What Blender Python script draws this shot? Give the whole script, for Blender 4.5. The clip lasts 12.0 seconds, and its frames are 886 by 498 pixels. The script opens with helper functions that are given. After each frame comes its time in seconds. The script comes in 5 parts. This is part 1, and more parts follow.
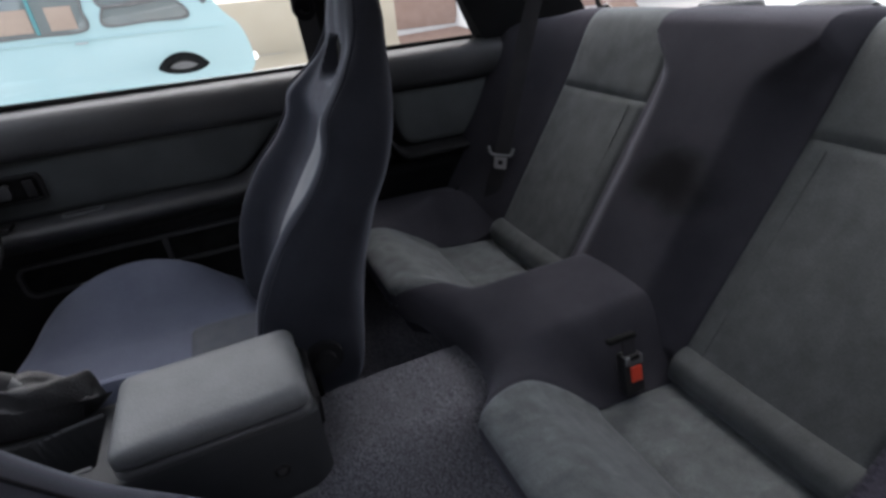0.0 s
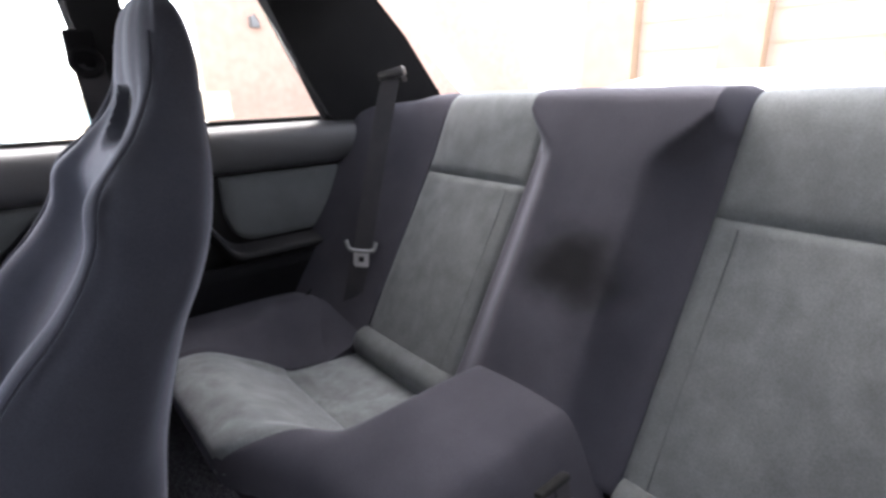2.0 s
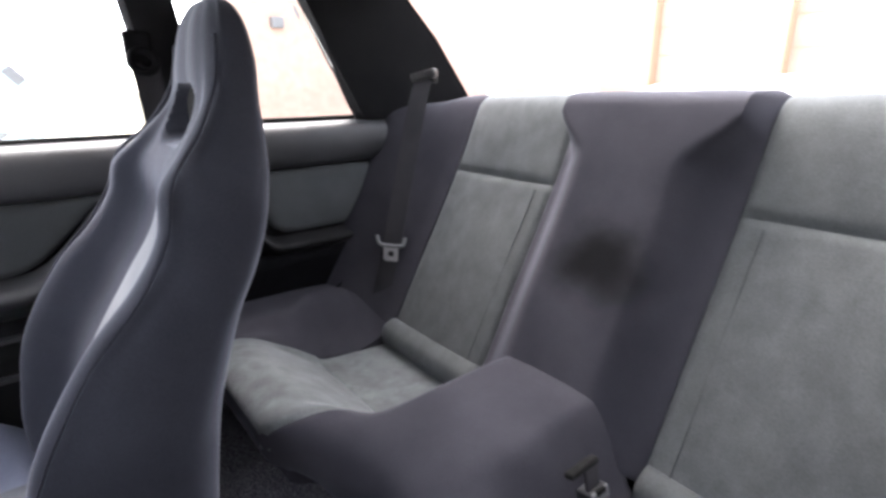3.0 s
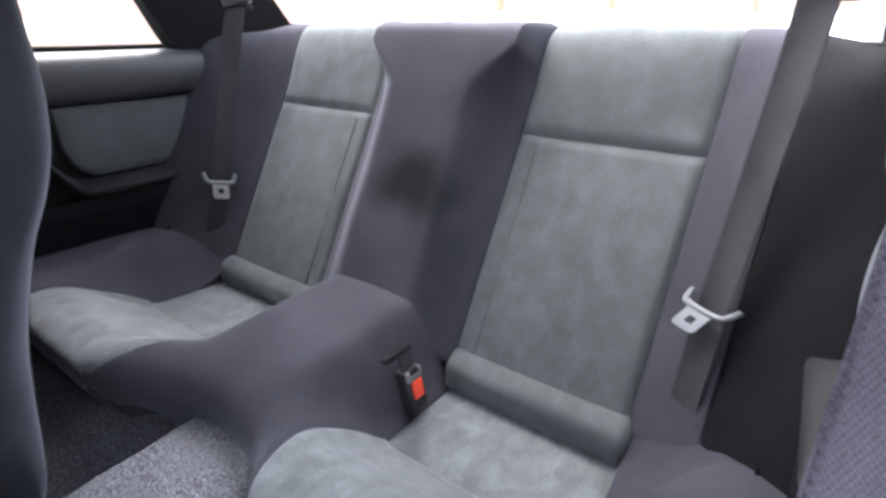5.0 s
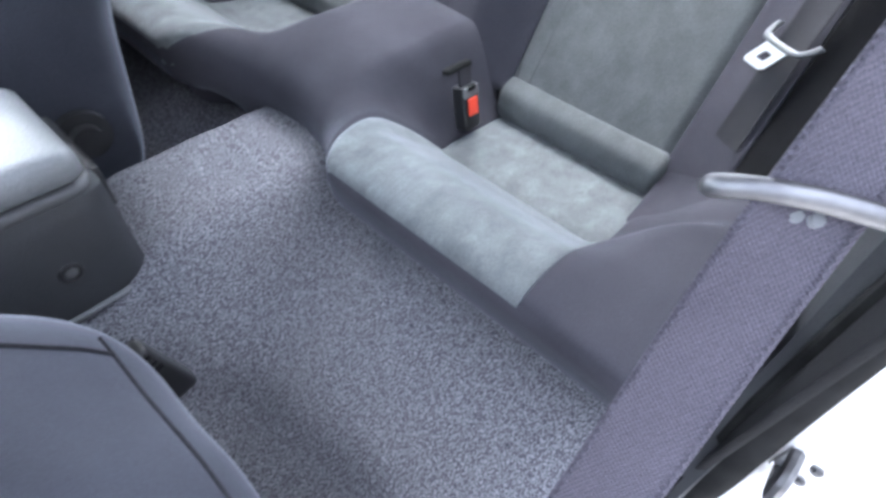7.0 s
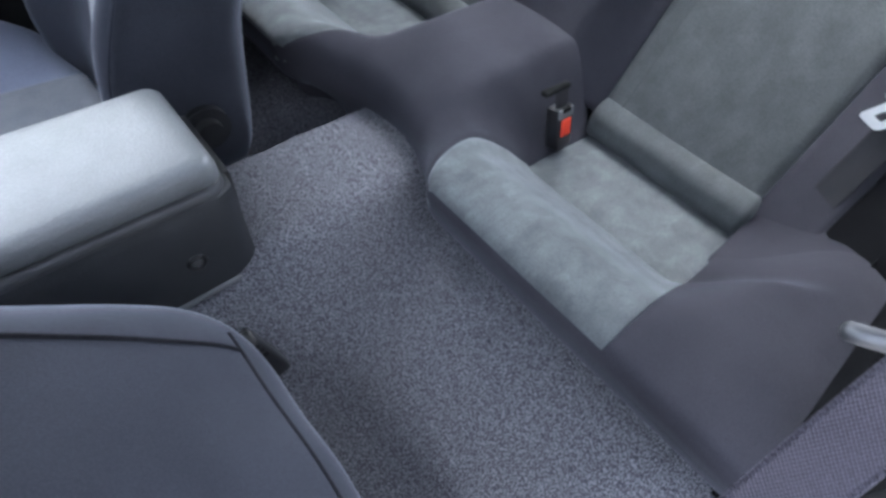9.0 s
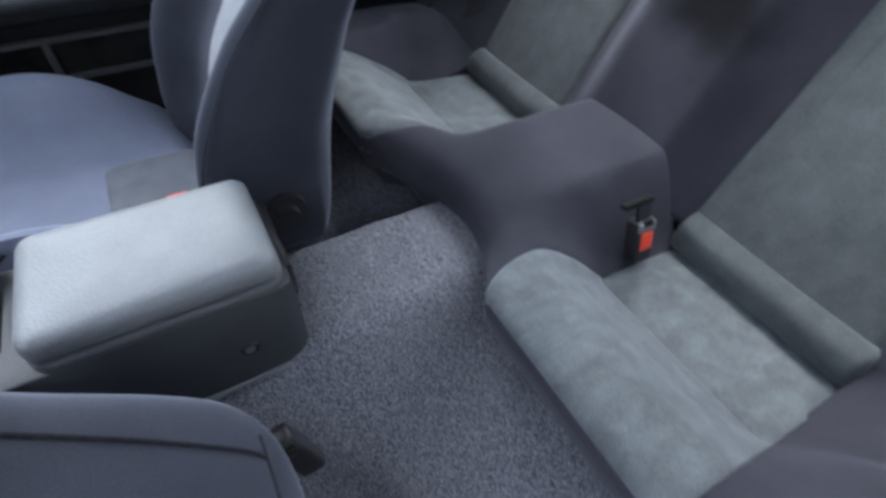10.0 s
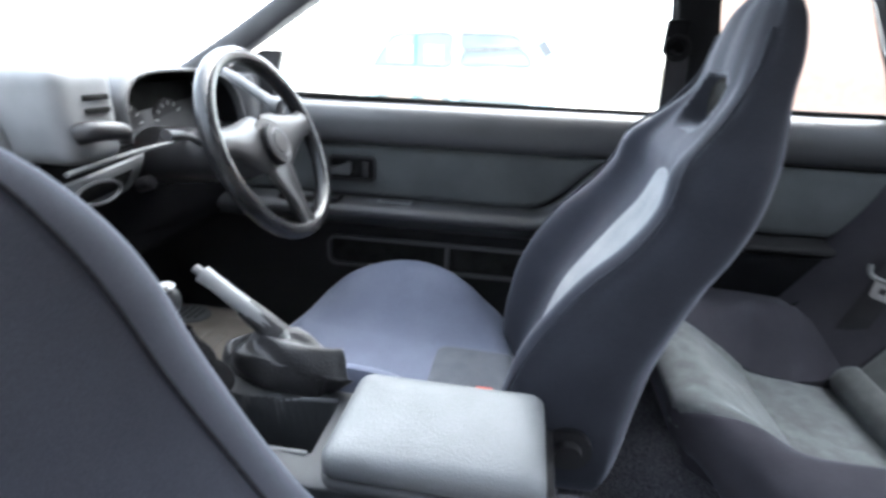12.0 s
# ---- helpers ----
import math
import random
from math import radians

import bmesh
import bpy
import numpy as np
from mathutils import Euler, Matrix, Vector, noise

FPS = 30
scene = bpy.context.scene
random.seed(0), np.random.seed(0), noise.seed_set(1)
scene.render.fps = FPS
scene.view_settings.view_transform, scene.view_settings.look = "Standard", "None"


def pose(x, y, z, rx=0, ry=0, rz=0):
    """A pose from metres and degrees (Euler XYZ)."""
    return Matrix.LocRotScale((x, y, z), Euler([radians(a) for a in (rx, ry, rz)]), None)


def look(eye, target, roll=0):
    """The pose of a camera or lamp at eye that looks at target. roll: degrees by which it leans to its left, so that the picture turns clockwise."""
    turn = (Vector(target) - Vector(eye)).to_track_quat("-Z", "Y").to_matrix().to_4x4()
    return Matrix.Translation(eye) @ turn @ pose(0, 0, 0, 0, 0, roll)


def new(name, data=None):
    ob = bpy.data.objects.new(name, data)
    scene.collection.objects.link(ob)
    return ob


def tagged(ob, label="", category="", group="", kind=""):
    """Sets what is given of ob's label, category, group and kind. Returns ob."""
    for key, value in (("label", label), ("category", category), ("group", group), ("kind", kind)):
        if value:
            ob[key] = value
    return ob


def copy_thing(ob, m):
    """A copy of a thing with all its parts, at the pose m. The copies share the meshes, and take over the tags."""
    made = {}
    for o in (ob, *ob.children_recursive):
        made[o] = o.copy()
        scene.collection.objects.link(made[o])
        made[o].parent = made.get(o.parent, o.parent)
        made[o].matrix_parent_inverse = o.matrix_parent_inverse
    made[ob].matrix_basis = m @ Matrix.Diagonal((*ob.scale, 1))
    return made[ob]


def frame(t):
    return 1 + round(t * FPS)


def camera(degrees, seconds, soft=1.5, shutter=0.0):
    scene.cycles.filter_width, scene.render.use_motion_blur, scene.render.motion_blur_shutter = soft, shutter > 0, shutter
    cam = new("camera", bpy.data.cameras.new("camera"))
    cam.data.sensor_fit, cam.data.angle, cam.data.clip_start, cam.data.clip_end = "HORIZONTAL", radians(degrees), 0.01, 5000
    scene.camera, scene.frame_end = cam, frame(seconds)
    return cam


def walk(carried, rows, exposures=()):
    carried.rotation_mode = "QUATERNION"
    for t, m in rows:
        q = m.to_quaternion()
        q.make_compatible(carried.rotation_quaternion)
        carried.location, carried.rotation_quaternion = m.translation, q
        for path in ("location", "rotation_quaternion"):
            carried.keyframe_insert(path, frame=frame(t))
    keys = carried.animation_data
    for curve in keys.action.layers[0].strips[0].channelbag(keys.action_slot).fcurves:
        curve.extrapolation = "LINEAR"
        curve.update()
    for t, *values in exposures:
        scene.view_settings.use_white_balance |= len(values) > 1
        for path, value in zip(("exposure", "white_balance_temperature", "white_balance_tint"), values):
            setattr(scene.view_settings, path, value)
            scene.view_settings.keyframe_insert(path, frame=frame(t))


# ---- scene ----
cam = camera(83.14, 12.0, soft=3.0, shutter=0.5)
PATH = [
    (0, (0.1581, -0.6349, 1.0426), (0.7097, 0.7579, 0.2390), -5.56),
    (0.5, (0.1499, -0.5960, 1.0399), (0.7160, 0.8283, 0.3044), -5.77),
    (1, (0.1909, -0.5632, 0.9933), (1.1337, 0.7221, 0.4024), -2.44),
    (1.5, (0.2480, -0.4568, 0.9580), (1.2698, 0.7482, 0.3306), -1.19),
    (2, (0.2403, -0.4287, 0.9601), (1.2974, 0.7964, 0.4390), -1.40),
    (2.5, (0.2015, -0.4293, 0.9597), (1.1979, 0.8590, 0.4723), -0.38),
    (3, (0.1891, -0.4367, 0.9602), (1.2148, 0.8173, 0.4448), -0.72),
    (3.5, (0.2012, -0.4798, 0.9559), (1.3707, 0.6271, 0.4108), 0.84),
    (5.5, (0.1702, -0.5580, 0.9410), (1.4386, 0.2839, 0.1846), 1.45),
    (6, (0.1437, -0.5704, 0.9119), (1.3282, 0.2666, 0.0251), 1.94),
    (6.5, (0.1246, -0.5782, 0.8950), (1.1939, 0.2284, -0.1519), 2.73),
    (7, (0.0942, -0.5717, 0.8905), (0.9911, 0.0994, -0.3882), 6.47),
    (9, (0.0674, -0.5079, 0.9495), (0.8159, 0.2023, -0.4016), 7.83),
    (9.5, (0.0894, -0.4962, 0.9633), (0.8009, 0.3464, -0.3305), 4.93),
    (10, (0.1302, -0.4746, 0.9732), (0.7283, 0.5263, -0.2639), 2.32),
    (10.5, (0.1401, -0.4626, 1.0000), (0.6110, 0.7597, -0.0836), 0.30),
    (11, (0.1188, -0.4707, 1.0380), (0.3213, 0.9822, 0.1788), 0.02),
    (11.5, (0.1382, -0.4862, 1.0176), (0.0663, 1.0776, 0.3546), -0.38),
    (12, (0.1063, -0.4805, 0.9777), (-0.1361, 1.0907, 0.3755), 2.15),
]
EXPOSURES = [(0, 0.4, 6550, 16), (0.5, 0.5, 6600, 17), (1, 1.0, 6650, 16), (1.5, 1.65, 6600, 18), (2, 2.05, 6750, 19), (2.5, 2.2, 6800, 19), (3.7, 2.25, 6700, 18), (5.5, 2.6, 6350, 16), (7, 2.95, 6050, 13), (9, 2.15, 5950, 12), (10, 1.95, 5950, 12), (10.5, 1.95, 6100, 12), (11, 2.45, 6100, 10), (11.5, 2.5, 6150, 10), (12, 2.4, 6200, 10)]

walk(cam, [(t, look(eye, target, roll)) for t, eye, target, roll in PATH], EXPOSURES)

# ---------- light ----------
world = bpy.data.worlds.new("sky")
scene.world = world
world.use_nodes = True
wn = world.node_tree
sky = wn.nodes.new("ShaderNodeTexSky")
sky.sky_type = "NISHITA"
sky.sun_disc = False
sky.sun_elevation = radians(58)
sky.sun_rotation = radians(22)
sky.air_density, sky.dust_density, sky.ozone_density = 1.0, 1.5, 0.6
wn.nodes["Background"].inputs["Strength"].default_value = 0.36
haze = wn.nodes.new("ShaderNodeHueSaturation")
haze.inputs["Saturation"].default_value = 0.4
wn.links.new(sky.outputs[0], haze.inputs["Color"])
wn.links.new(haze.outputs[0], wn.nodes["Background"].inputs[0])
sun_data = bpy.data.lights.new("sun", "SUN")
sun_data.energy, sun_data.angle, sun_data.color = 1.8, radians(90), (1.0, 0.98, 0.95)
sun = new("sun", sun_data)
sun.matrix_world = look((2.2, 5.5, 9.5), (0, 0, 0))


# ---------- materials ----------
def material(name, color, rough=0.6, metal=0.0, second=None, scale=6.0, mix=0.5, fine=0.0, fine_scale=400.0, bump=0.0, bump_scale=300.0, sheen=0.0, coat=0.0, kind="noise", spread=(0.35, 0.65)):
    m = bpy.data.materials.new(name)
    m.use_nodes = True
    nt = m.node_tree
    b = nt.nodes["Principled BSDF"]
    b.inputs["Roughness"].default_value, b.inputs["Metallic"].default_value = rough, metal
    b.inputs["Sheen Weight"].default_value = sheen
    b.inputs["Sheen Roughness"].default_value = 0.35
    b.inputs["Sheen Tint"].default_value = (0.8, 0.85, 1.0, 1)
    b.inputs["Specular IOR Level"].default_value = 0.12 if rough > 0.8 else 0.22 if rough > 0.6 else 0.5
    b.inputs["Coat Weight"].default_value = coat
    b.inputs["Base Color"].default_value = (*color, 1)
    co = nt.nodes.new("ShaderNodeTexCoord").outputs["Object"]
    link = nt.links.new
    colour = None
    if second:
        n = nt.nodes.new("ShaderNodeTexNoise")
        n.inputs["Scale"].default_value, n.inputs["Detail"].default_value = scale, 6
        link(co, n.inputs["Vector"])
        r = nt.nodes.new("ShaderNodeMapRange")
        r.inputs["From Min"].default_value, r.inputs["From Max"].default_value = spread
        link(n.outputs[0], r.inputs["Value"])
        mx = nt.nodes.new("ShaderNodeMix")
        mx.data_type = "RGBA"
        mx.inputs[6].default_value, mx.inputs[7].default_value = (*color, 1), (*second, 1)
        link(r.outputs[0], mx.inputs[0])
        colour = mx.outputs[2]
    if fine > 0:
        n2 = nt.nodes.new("ShaderNodeTexNoise")
        n2.inputs["Scale"].default_value, n2.inputs["Detail"].default_value = fine_scale, 2
        link(co, n2.inputs["Vector"])
        r2 = nt.nodes.new("ShaderNodeMapRange")
        r2.inputs["From Min"].default_value, r2.inputs["From Max"].default_value = 0.3, 0.7
        r2.inputs["To Min"].default_value, r2.inputs["To Max"].default_value = 1 - fine, 1 + fine
        link(n2.outputs[0], r2.inputs["Value"])
        hs = nt.nodes.new("ShaderNodeHueSaturation")
        hs.inputs["Color"].default_value = (*color, 1)
        if colour:
            link(colour, hs.inputs["Color"])
        link(r2.outputs[0], hs.inputs["Value"])
        colour = hs.outputs[0]
    if colour:
        link(colour, b.inputs["Base Color"])
    if bump > 0:
        if kind == "voronoi":
            t = nt.nodes.new("ShaderNodeTexVoronoi")
        elif kind == "rib":
            t = nt.nodes.new("ShaderNodeTexWave")
            t.inputs["Distortion"].default_value = 0.4
        elif kind == "weave":
            t = nt.nodes.new("ShaderNodeTexChecker")
        else:
            t = nt.nodes.new("ShaderNodeTexNoise")
            t.inputs["Detail"].default_value = 3
        t.inputs["Scale"].default_value = bump_scale
        link(co, t.inputs["Vector"])
        bp = nt.nodes.new("ShaderNodeBump")
        bp.inputs["Strength"].default_value, bp.inputs["Distance"].default_value = bump, 0.002
        link(t.outputs["Fac" if kind == "weave" else 0], bp.inputs["Height"])
        link(bp.outputs[0], b.inputs["Normal"])
    return m


def glass_material(name, tint, rough=0.0):
    m = bpy.data.materials.new(name)
    m.use_nodes = True
    b = m.node_tree.nodes["Principled BSDF"]
    b.inputs["Base Color"].default_value = (*tint, 1)
    b.inputs["Transmission Weight"].default_value, b.inputs["Roughness"].default_value, b.inputs["IOR"].default_value = 1.0, rough, 1.05
    return m


FABRIC = material("charcoal knit fabric", (0.034, 0.0335, 0.0415), 0.95, second=(0.046, 0.045, 0.0545), scale=9, fine=0.14, fine_scale=700, bump=0.25, bump_scale=900, sheen=0.12)
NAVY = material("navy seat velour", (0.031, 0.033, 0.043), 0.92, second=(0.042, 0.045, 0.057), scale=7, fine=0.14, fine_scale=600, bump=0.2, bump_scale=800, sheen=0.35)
# Paler copy of the navy velour: daylight on the cushion put into its colour.
LITNAVY = material("navy velour with top light painted in", (0.115, 0.130, 0.180), 0.92, second=(0.145, 0.161, 0.215), scale=6, fine=0.14, fine_scale=600, bump=0.2, bump_scale=800, sheen=0.3)
PALESUEDE = material("pale grey suede", (0.20, 0.212, 0.225), 0.95, second=(0.25, 0.262, 0.275), scale=18, fine=0.12, fine_scale=420, bump=0.2, bump_scale=700, sheen=0.25)
CONSOLEGREY = material("dark grey console plastic", (0.030, 0.032, 0.035), 0.48, second=(0.040, 0.042, 0.046), scale=10, fine=0.1, fine_scale=500, bump=0.2, bump_scale=600, kind="voronoi")
FADEDSUEDE = material("blue-grey faded suede", (0.085, 0.093, 0.110), 0.95, second=(0.110, 0.120, 0.139), scale=16, fine=0.12, fine_scale=420, bump=0.2, bump_scale=420)
SEAM = material("suede seam fold", (0.068, 0.073, 0.074), 0.95, second=(0.08, 0.086, 0.087), scale=60)
STITCH = material("black thread seam", (0.012, 0.012, 0.015), 0.9, second=(0.018, 0.018, 0.022), scale=200)
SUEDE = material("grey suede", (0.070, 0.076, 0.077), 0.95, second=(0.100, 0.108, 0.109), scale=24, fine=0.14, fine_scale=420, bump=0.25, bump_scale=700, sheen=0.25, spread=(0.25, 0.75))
# Suede with nap marks, painted paler for the light from above.
LITNAPSUEDE = material("grey suede with nap marks, lightened for top light", (0.108, 0.117, 0.120), 0.95, second=(0.150, 0.163, 0.166), scale=30, fine=0.14, fine_scale=420, bump=0.25, bump_scale=700, sheen=0.3, spread=(0.32, 0.68))
PILLAR = material("black pillar cloth", (0.011, 0.011, 0.012), 0.9, second=(0.016, 0.016, 0.017), scale=6, fine=0.1, fine_scale=500, bump=0.2, bump_scale=600)
CARPET = material("grey flecked carpet", (0.058, 0.059, 0.069), 1.0, second=(0.28, 0.28, 0.305), scale=520, fine=0.35, fine_scale=1300, bump=1.0, bump_scale=700, spread=(0.43, 0.62))
VINYL = material("black grained vinyl", (0.007, 0.007, 0.008), 0.62, second=(0.011, 0.011, 0.012), scale=8, fine=0.1, fine_scale=500, bump=0.2, bump_scale=700, kind="voronoi")
MATTVINYL = material("matt black moulded vinyl", (0.006, 0.006, 0.007), 0.82, second=(0.010, 0.010, 0.011), scale=8, fine=0.1, fine_scale=500, bump=0.2, bump_scale=700, kind="voronoi")
TRIM = material("charcoal soft trim", (0.024, 0.025, 0.027), 0.5, second=(0.033, 0.034, 0.037), scale=6, fine=0.1, fine_scale=500, bump=0.2, bump_scale=600)
DOORTRIM = material("charcoal door vinyl", (0.047, 0.048, 0.051), 0.46, second=(0.060, 0.061, 0.064), scale=6, fine=0.1, fine_scale=500, bump=0.2, bump_scale=600)
INSERT = material("dark green grey door cloth", (0.066, 0.072, 0.074), 0.85, second=(0.085, 0.092, 0.094), scale=10, fine=0.1, fine_scale=600, bump=0.2, bump_scale=800, sheen=0.2)
LEATHER = material("grey leathered vinyl", (0.15, 0.157, 0.163), 0.45, second=(0.18, 0.188, 0.194), scale=14, fine=0.08, fine_scale=500, bump=0.22, bump_scale=380, kind="voronoi")
DARKLEATHER = material("black leather", (0.009, 0.009, 0.010), 0.24, second=(0.014, 0.014, 0.015), scale=20, bump=0.08, bump_scale=260, kind="voronoi")
PLASTIC = material("black plastic", (0.011, 0.011, 0.012), 0.38, second=(0.017, 0.017, 0.019), scale=30, bump=0.08, bump_scale=500)
GREYPLASTIC = material("mid grey plastic", (0.13, 0.135, 0.14), 0.5, second=(0.16, 0.165, 0.17), scale=20, bump=0.08, bump_scale=500)
DASHGREY = material("dark grey dash plastic", (0.06, 0.062, 0.065), 0.5, second=(0.075, 0.077, 0.08), scale=20, bump=0.1, bump_scale=500)
BELTSTEEL = material("satin belt steel", (0.42, 0.42, 0.43), 0.45, 1.0, second=(0.34, 0.34, 0.345), scale=50, bump=0.05, bump_scale=300)
DULLSTEEL = material("dull satin steel", (0.20, 0.20, 0.205), 0.5, 1.0, second=(0.14, 0.14, 0.145), scale=60, bump=0.05, bump_scale=300)
CHROME = material("brushed steel", (0.72, 0.72, 0.72), 0.34, 1.0, second=(0.64, 0.64, 0.64), scale=40)
BLOCKERGREY = material("dark grey light-blocking wall", (0.10, 0.10, 0.10), 0.9, second=(0.14, 0.14, 0.138), scale=1.5, fine=0.1, fine_scale=40, bump=0.3, bump_scale=60)
RED = material("red plastic", (0.75, 0.07, 0.03), 0.4, second=(0.68, 0.06, 0.03), scale=40)
WEB = material("charcoal belt webbing", (0.029, 0.029, 0.032), 0.85, second=(0.040, 0.039, 0.043), scale=12, bump=0.15, bump_scale=900, kind="rib")
WEBNEAR = material("plum grey belt webbing", (0.066, 0.061, 0.076), 0.85, second=(0.086, 0.080, 0.098), scale=10, fine=0.2, fine_scale=700, bump=0.5, bump_scale=620, kind="weave", sheen=0.06)
HEADLINER = material("dark grey headlining", (0.05, 0.05, 0.05), 0.95, second=(0.065, 0.065, 0.064), scale=10, bump=0.2, bump_scale=500)
WHITEPAINT = material("white car paint", (0.78, 0.78, 0.77), 0.3, second=(0.74, 0.74, 0.73), scale=3, coat=0.6)
TEAL = material("teal car paint", (0.10, 0.34, 0.36), 0.4, second=(0.13, 0.37, 0.39), scale=3)
AQUA = material("pale turquoise car paint", (0.48, 0.70, 0.71), 0.35, second=(0.52, 0.73, 0.74), scale=2, coat=0.5)
RUBBER = material("black rubber", (0.010, 0.010, 0.010), 0.75, second=(0.018, 0.018, 0.018), scale=30, bump=0.1, bump_scale=300)
HUBCAP = material("grey painted wheel disc", (0.17, 0.165, 0.16), 0.5, second=(0.22, 0.215, 0.21), scale=12)
CONCRETE = material("pale sunlit concrete", (0.50, 0.49, 0.47), 0.9, second=(0.58, 0.57, 0.54), scale=1.5, fine=0.15, fine_scale=30, bump=0.3, bump_scale=60)
BRICK = material("salmon brick", (0.40, 0.275, 0.225), 0.9, second=(0.45, 0.315, 0.26), scale=5, fine=0.1, fine_scale=40, bump=0.3, bump_scale=50)
CLADDING = material("cream wall cladding", (0.48, 0.37, 0.30), 0.85, second=(0.53, 0.42, 0.345), scale=2, fine=0.05, fine_scale=40, bump=0.1, bump_scale=50)
TANPOST = material("tan painted pier", (0.43, 0.315, 0.225), 0.85, second=(0.47, 0.35, 0.255), scale=3, fine=0.05, bump=0.1, bump_scale=50)
YELLOW = material("ochre painted hoarding", (0.58, 0.50, 0.38), 0.8, second=(0.62, 0.54, 0.42), scale=2, bump=0.1, bump_scale=40)
GLASS = glass_material("clear car glass", (0.93, 0.97, 0.95))
GLASSDARK = material("window glass in shade", (0.20, 0.24, 0.24), 0.08, second=(0.26, 0.28, 0.27), scale=2, coat=0.8)
MATBROWN = material("worn taupe rubber mat", (0.24, 0.215, 0.19), 0.85, second=(0.32, 0.29, 0.26), scale=12, fine=0.15, bump=0.4, bump_scale=200)
DIAL = material("grey gauge face", (0.03, 0.03, 0.032), 0.4, second=(0.04, 0.04, 0.042), scale=20)
TICK = material("pale gauge marking", (0.5, 0.5, 0.5), 0.5, second=(0.55, 0.55, 0.55), scale=20)
SPOKE = material("satin grey spoke", (0.011, 0.011, 0.012), 0.33, second=(0.016, 0.016, 0.017), scale=30, bump=0.05, bump_scale=300)
GRIP = material("satin grey lever plastic", (0.16, 0.165, 0.17), 0.35, second=(0.20, 0.205, 0.21), scale=30, bump=0.1, bump_scale=300)
BOOT = material("soft black boot leather", (0.014, 0.014, 0.015), 0.42, second=(0.026, 0.026, 0.028), scale=25, bump=0.3, bump_scale=260, kind="voronoi")


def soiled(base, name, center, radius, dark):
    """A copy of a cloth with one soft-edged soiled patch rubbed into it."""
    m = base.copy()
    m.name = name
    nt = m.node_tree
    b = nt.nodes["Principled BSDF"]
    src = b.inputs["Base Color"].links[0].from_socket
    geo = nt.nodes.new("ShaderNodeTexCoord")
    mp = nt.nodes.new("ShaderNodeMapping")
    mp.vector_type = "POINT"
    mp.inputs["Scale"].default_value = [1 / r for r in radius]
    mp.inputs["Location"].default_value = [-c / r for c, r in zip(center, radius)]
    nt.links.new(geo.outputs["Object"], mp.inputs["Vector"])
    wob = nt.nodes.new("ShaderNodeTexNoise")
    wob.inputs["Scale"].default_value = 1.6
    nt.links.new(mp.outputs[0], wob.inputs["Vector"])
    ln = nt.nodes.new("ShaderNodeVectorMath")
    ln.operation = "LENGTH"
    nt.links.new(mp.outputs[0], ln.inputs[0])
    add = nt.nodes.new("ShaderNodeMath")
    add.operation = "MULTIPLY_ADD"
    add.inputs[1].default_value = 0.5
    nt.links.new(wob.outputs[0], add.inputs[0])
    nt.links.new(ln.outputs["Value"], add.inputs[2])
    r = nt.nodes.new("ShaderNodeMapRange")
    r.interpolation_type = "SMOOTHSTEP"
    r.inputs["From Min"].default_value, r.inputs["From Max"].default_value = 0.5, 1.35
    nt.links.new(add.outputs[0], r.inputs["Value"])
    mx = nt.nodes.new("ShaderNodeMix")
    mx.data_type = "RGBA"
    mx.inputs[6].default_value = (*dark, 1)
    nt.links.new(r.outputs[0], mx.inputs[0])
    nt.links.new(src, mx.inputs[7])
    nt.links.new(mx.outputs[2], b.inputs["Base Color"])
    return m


def napped(m, seed, low, high):
    """Adds the darker, lighter and smeared patches of suede whose nap was brushed both ways."""
    nt = m.node_tree
    b = nt.nodes["Principled BSDF"]
    src = b.inputs["Base Color"].links[0].from_socket
    co = nt.nodes.new("ShaderNodeTexCoord")
    mp = nt.nodes.new("ShaderNodeMapping")
    mp.inputs["Location"].default_value = (seed, 0.37 * seed, 0.71 * seed)
    mp.inputs["Rotation"].default_value = (0.3, 0.5, 0.7)
    mp.inputs["Scale"].default_value = (1.0, 1.9, 0.8)
    nt.links.new(co.outputs["Object"], mp.inputs["Vector"])
    value = None
    for scale, warp, lo, hi, a, z in ((11.0, 1.6, 0.44, 0.60, low, 1.0), (26.0, 0.8, 0.52, 0.66, 1.0, high)):
        n = nt.nodes.new("ShaderNodeTexNoise")
        n.inputs["Scale"].default_value, n.inputs["Detail"].default_value, n.inputs["Distortion"].default_value = scale, 4, warp
        nt.links.new(mp.outputs[0], n.inputs["Vector"])
        r = nt.nodes.new("ShaderNodeMapRange")
        r.interpolation_type = "SMOOTHSTEP"
        r.inputs["From Min"].default_value, r.inputs["From Max"].default_value = lo, hi
        r.inputs["To Min"].default_value, r.inputs["To Max"].default_value = a, z
        nt.links.new(n.outputs[0], r.inputs["Value"])
        if value:
            mul = nt.nodes.new("ShaderNodeMath")
            mul.operation = "MULTIPLY"
            nt.links.new(value, mul.inputs[0])
            nt.links.new(r.outputs[0], mul.inputs[1])
            value = mul.outputs[0]
        else:
            value = r.outputs[0]
    hs = nt.nodes.new("ShaderNodeHueSaturation")
    nt.links.new(src, hs.inputs["Color"])
    nt.links.new(value, hs.inputs["Value"])
    nt.links.new(hs.outputs[0], b.inputs["Base Color"])


